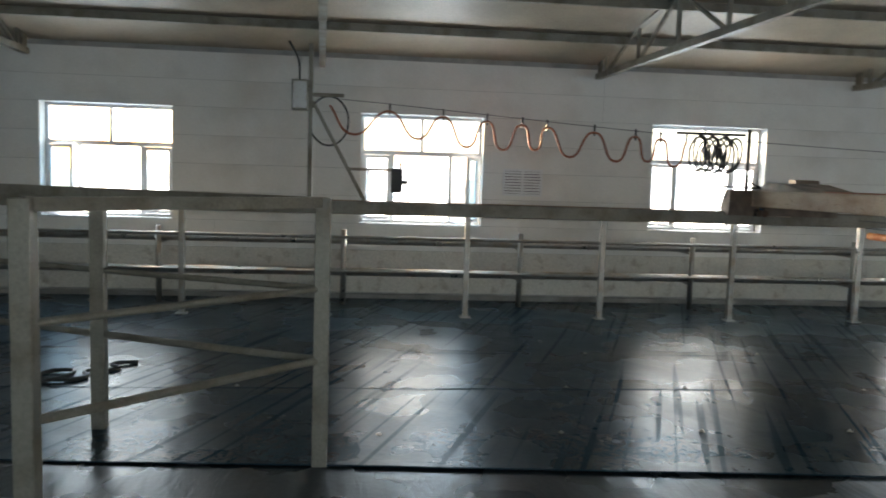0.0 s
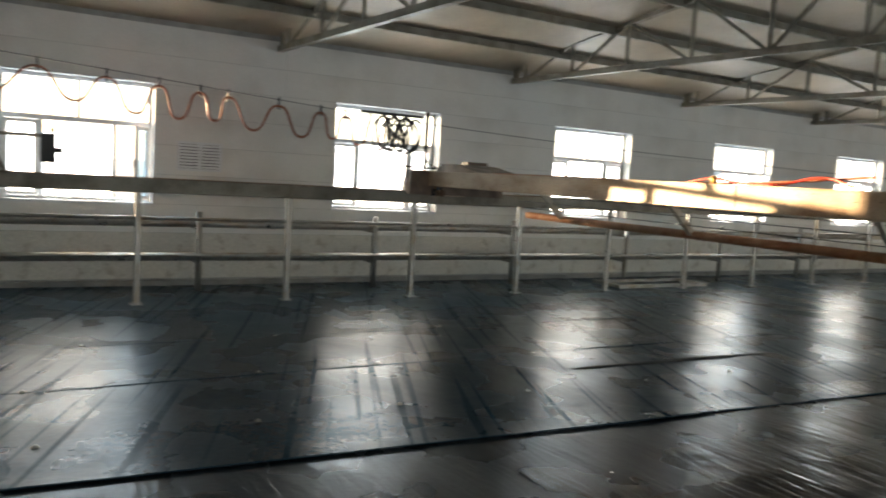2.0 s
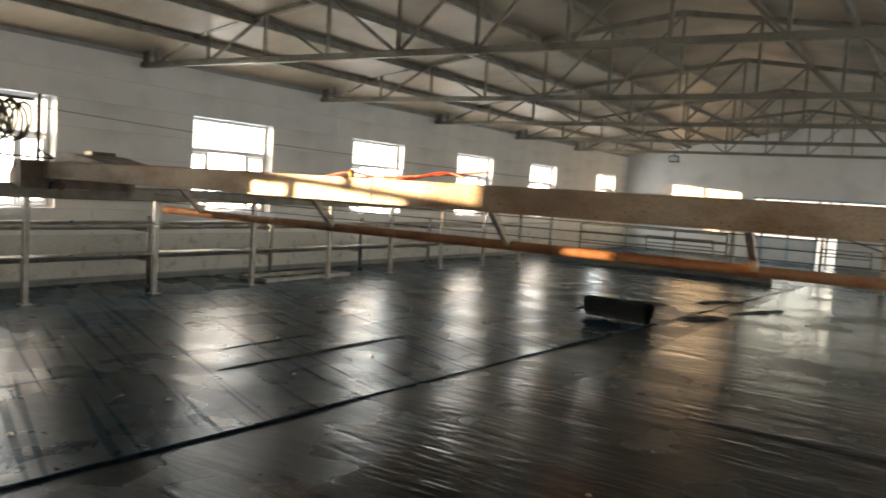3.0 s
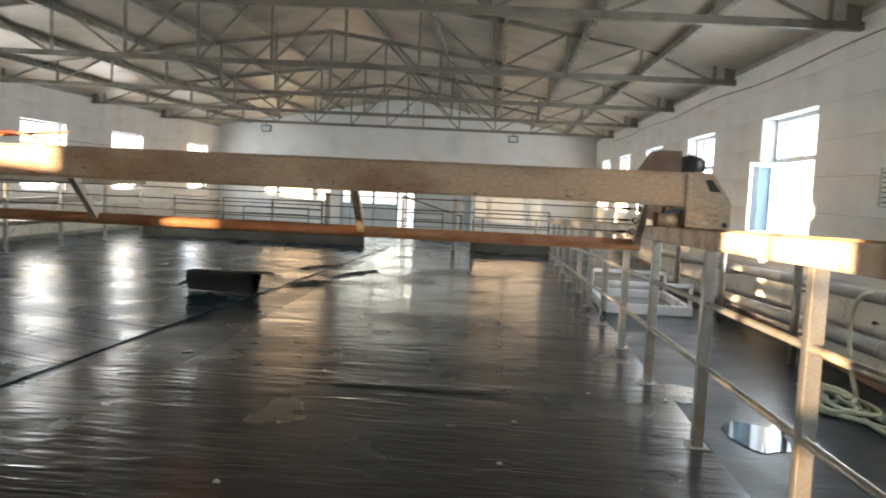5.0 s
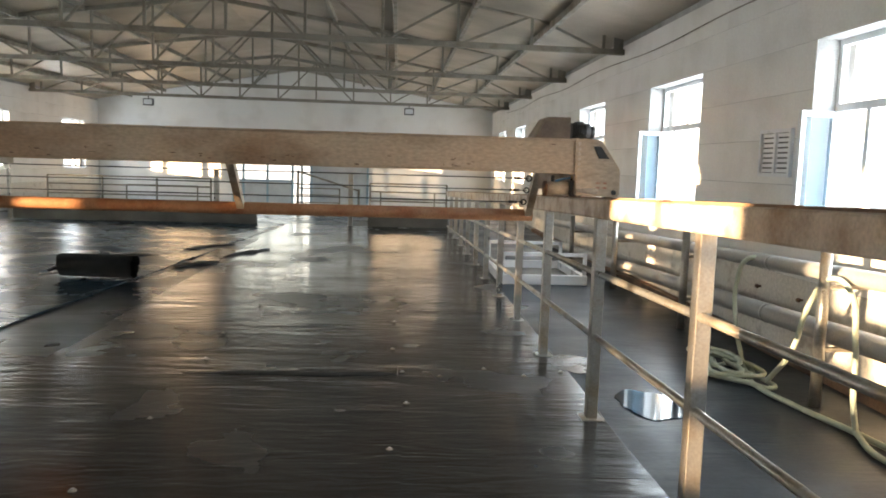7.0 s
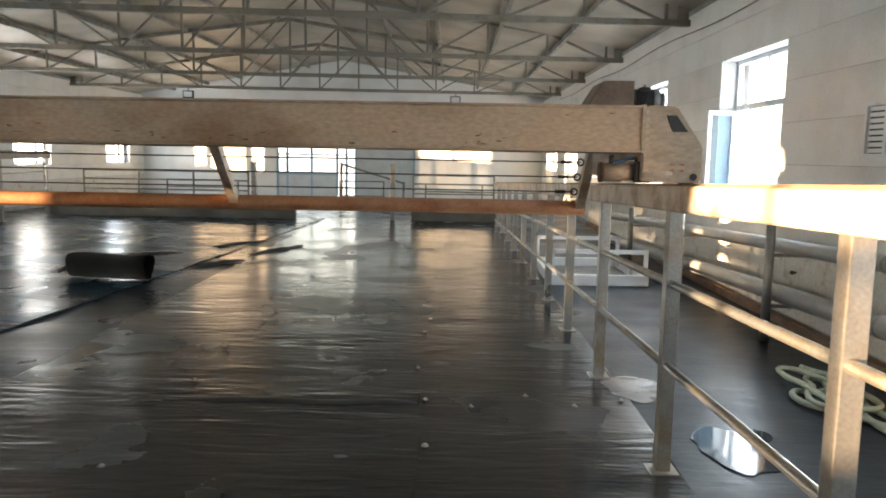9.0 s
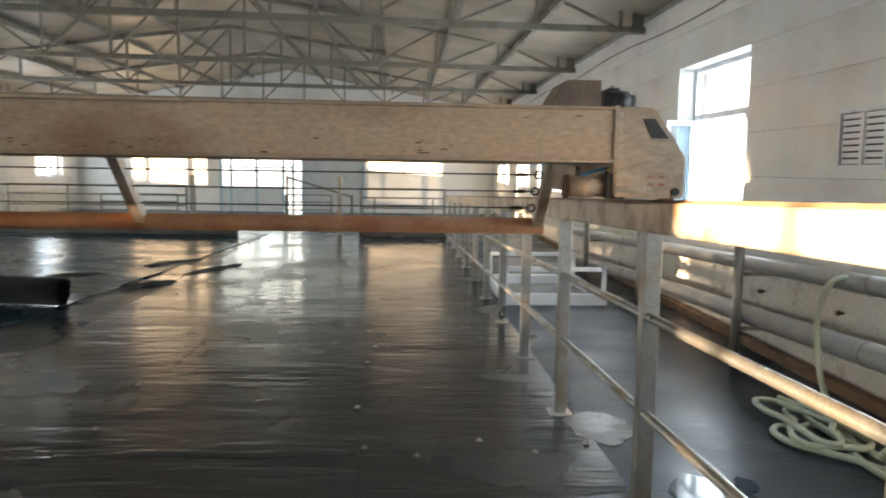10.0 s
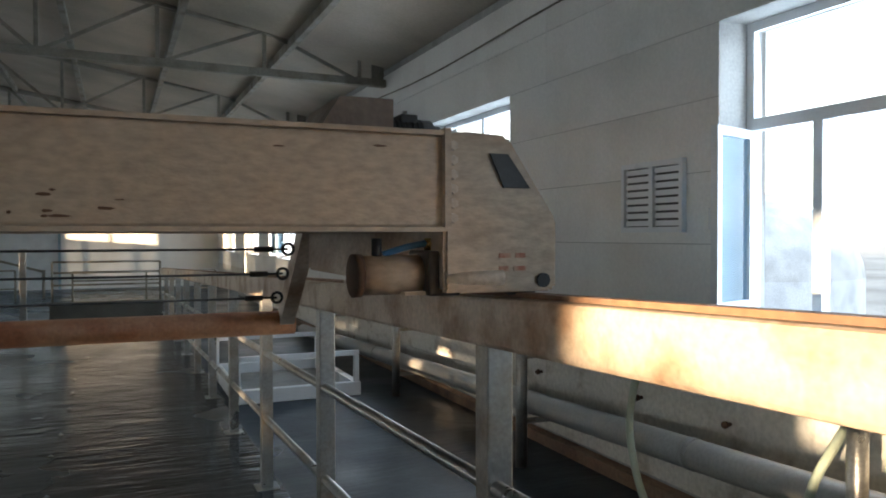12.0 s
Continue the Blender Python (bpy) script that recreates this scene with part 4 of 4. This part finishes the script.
bm = bmesh.new(); bar(bm, (-2.9, 27.5, 1.35), (-0.8, 27.2, 0.75), 0.06, 0.06)
strut = part("barrier_arm", bm, M_TRUSS); tagged(strut, "slanting grey steel arm across the entrance", "barrier")
rod_part("foot", (-2.9, 27.5, 0), (-2.9, 27.5, 1.4), 0.04, M_TRUSS, strut)
rod_part("foot", (-0.8, 27.2, 0), (-0.8, 27.2, 0.8), 0.04, M_TRUSS, strut)

door = thing("door_1", (-3.0, Y1, 0), "pale blue framed glazed entrance with a corrugated shutter", "door", "", "structure")
yd = Y1 + 0.12
for x in (-5.55, -5.20, -4.32, -3.40, -3.06, -2.72, -0.62):
    box_part("door_frame", (x, x + 0.08, yd - 0.04, yd + 0.04, 0, 2.34), M_BLUE, door)
box_part("door_frame", (-5.55, -0.55, yd - 0.045, yd + 0.045, 2.34, 2.42), M_BLUE, door)
box_part("door_frame", (-5.47, -3.40, yd - 0.035, yd + 0.035, 0.86, 0.94), M_BLUE, door)
box_part("door_frame", (-5.47, -3.06, yd - 0.035, yd + 0.035, 1.62, 1.67), M_BLUE, door)
box_part("kick_panel", (-5.47, -3.40, yd - 0.02, yd + 0.02, 0, 0.86), M_SHUTTER, door)
for x0, x1 in ((-5.47, -5.20), (-5.12, -4.32), (-4.24, -3.40), (-3.32, -3.06)):
    box_part("pane", (x0, x1, yd - 0.004, yd + 0.004, 0.94 if x1 < -3.2 else 0.0, 2.34), M_GLASS, door).visible_shadow = False
for k in range(26):
    x = -2.64 + k * 2.02 / 26
    box_part("slat", (x, x + 0.055, yd - 0.02, yd + 0.005, 0, 2.1), M_SHUTTER, door)
box_part("shutter", (-2.64, -0.62, yd + 0.006, yd + 0.02, 0, 2.1), M_SHUTTER, door)
box_part("pane", (-2.64, -0.62, yd - 0.004, yd + 0.004, 2.1, 2.34), M_GLASS, door).visible_shadow = False

door.location.x, door.scale = -3.225, (1.06, 1, 1)

# ---- outside the east windows ----
tank = thing("storage_tank", (9.5, 13.5, -0.5), "big white rounded storage tank in the yard", "tank")
bm = bmesh.new(); bmesh.ops.create_uvsphere(bm, u_segments=40, v_segments=20, radius=1)
bmesh.ops.scale(bm, vec=(2.2, 2.2, 1.35), verts=bm.verts); bmesh.ops.translate(bm, vec=(9.5, 13.5, 1.1), verts=bm.verts)
part("shell", bm, M_TANK, tank, "", True)
bm = bmesh.new(); rod(bm, (9.5, 13.5, -0.5), (9.5, 13.5, 1.1), 2.2, 40)
part("base", bm, M_TANK, tank, "", True)
stair = thing("outdoor_stair", (7.2, 11.6, -0.5), "pale metal stair leaning to the tank", "stair")
for k in range(7):
    box_part("tread", (6.9, 7.6, 10.4 + k * 0.25, 10.62 + k * 0.25, -0.3 + k * 0.2, -0.26 + k * 0.2), M_FRAME, stair)
for x in (6.88, 7.62):
    bm = bmesh.new(); bar(bm, (x, 10.3, -0.5), (x, 12.1, 1.0), 0.05, 0.1)
    part("stringer", bm, M_FRAME, stair)

# ---- wall courses last ----
panels(wall_left, XL - 0.006, 1, WL)
panels(wall_right, XR + 0.006, -1, WR)
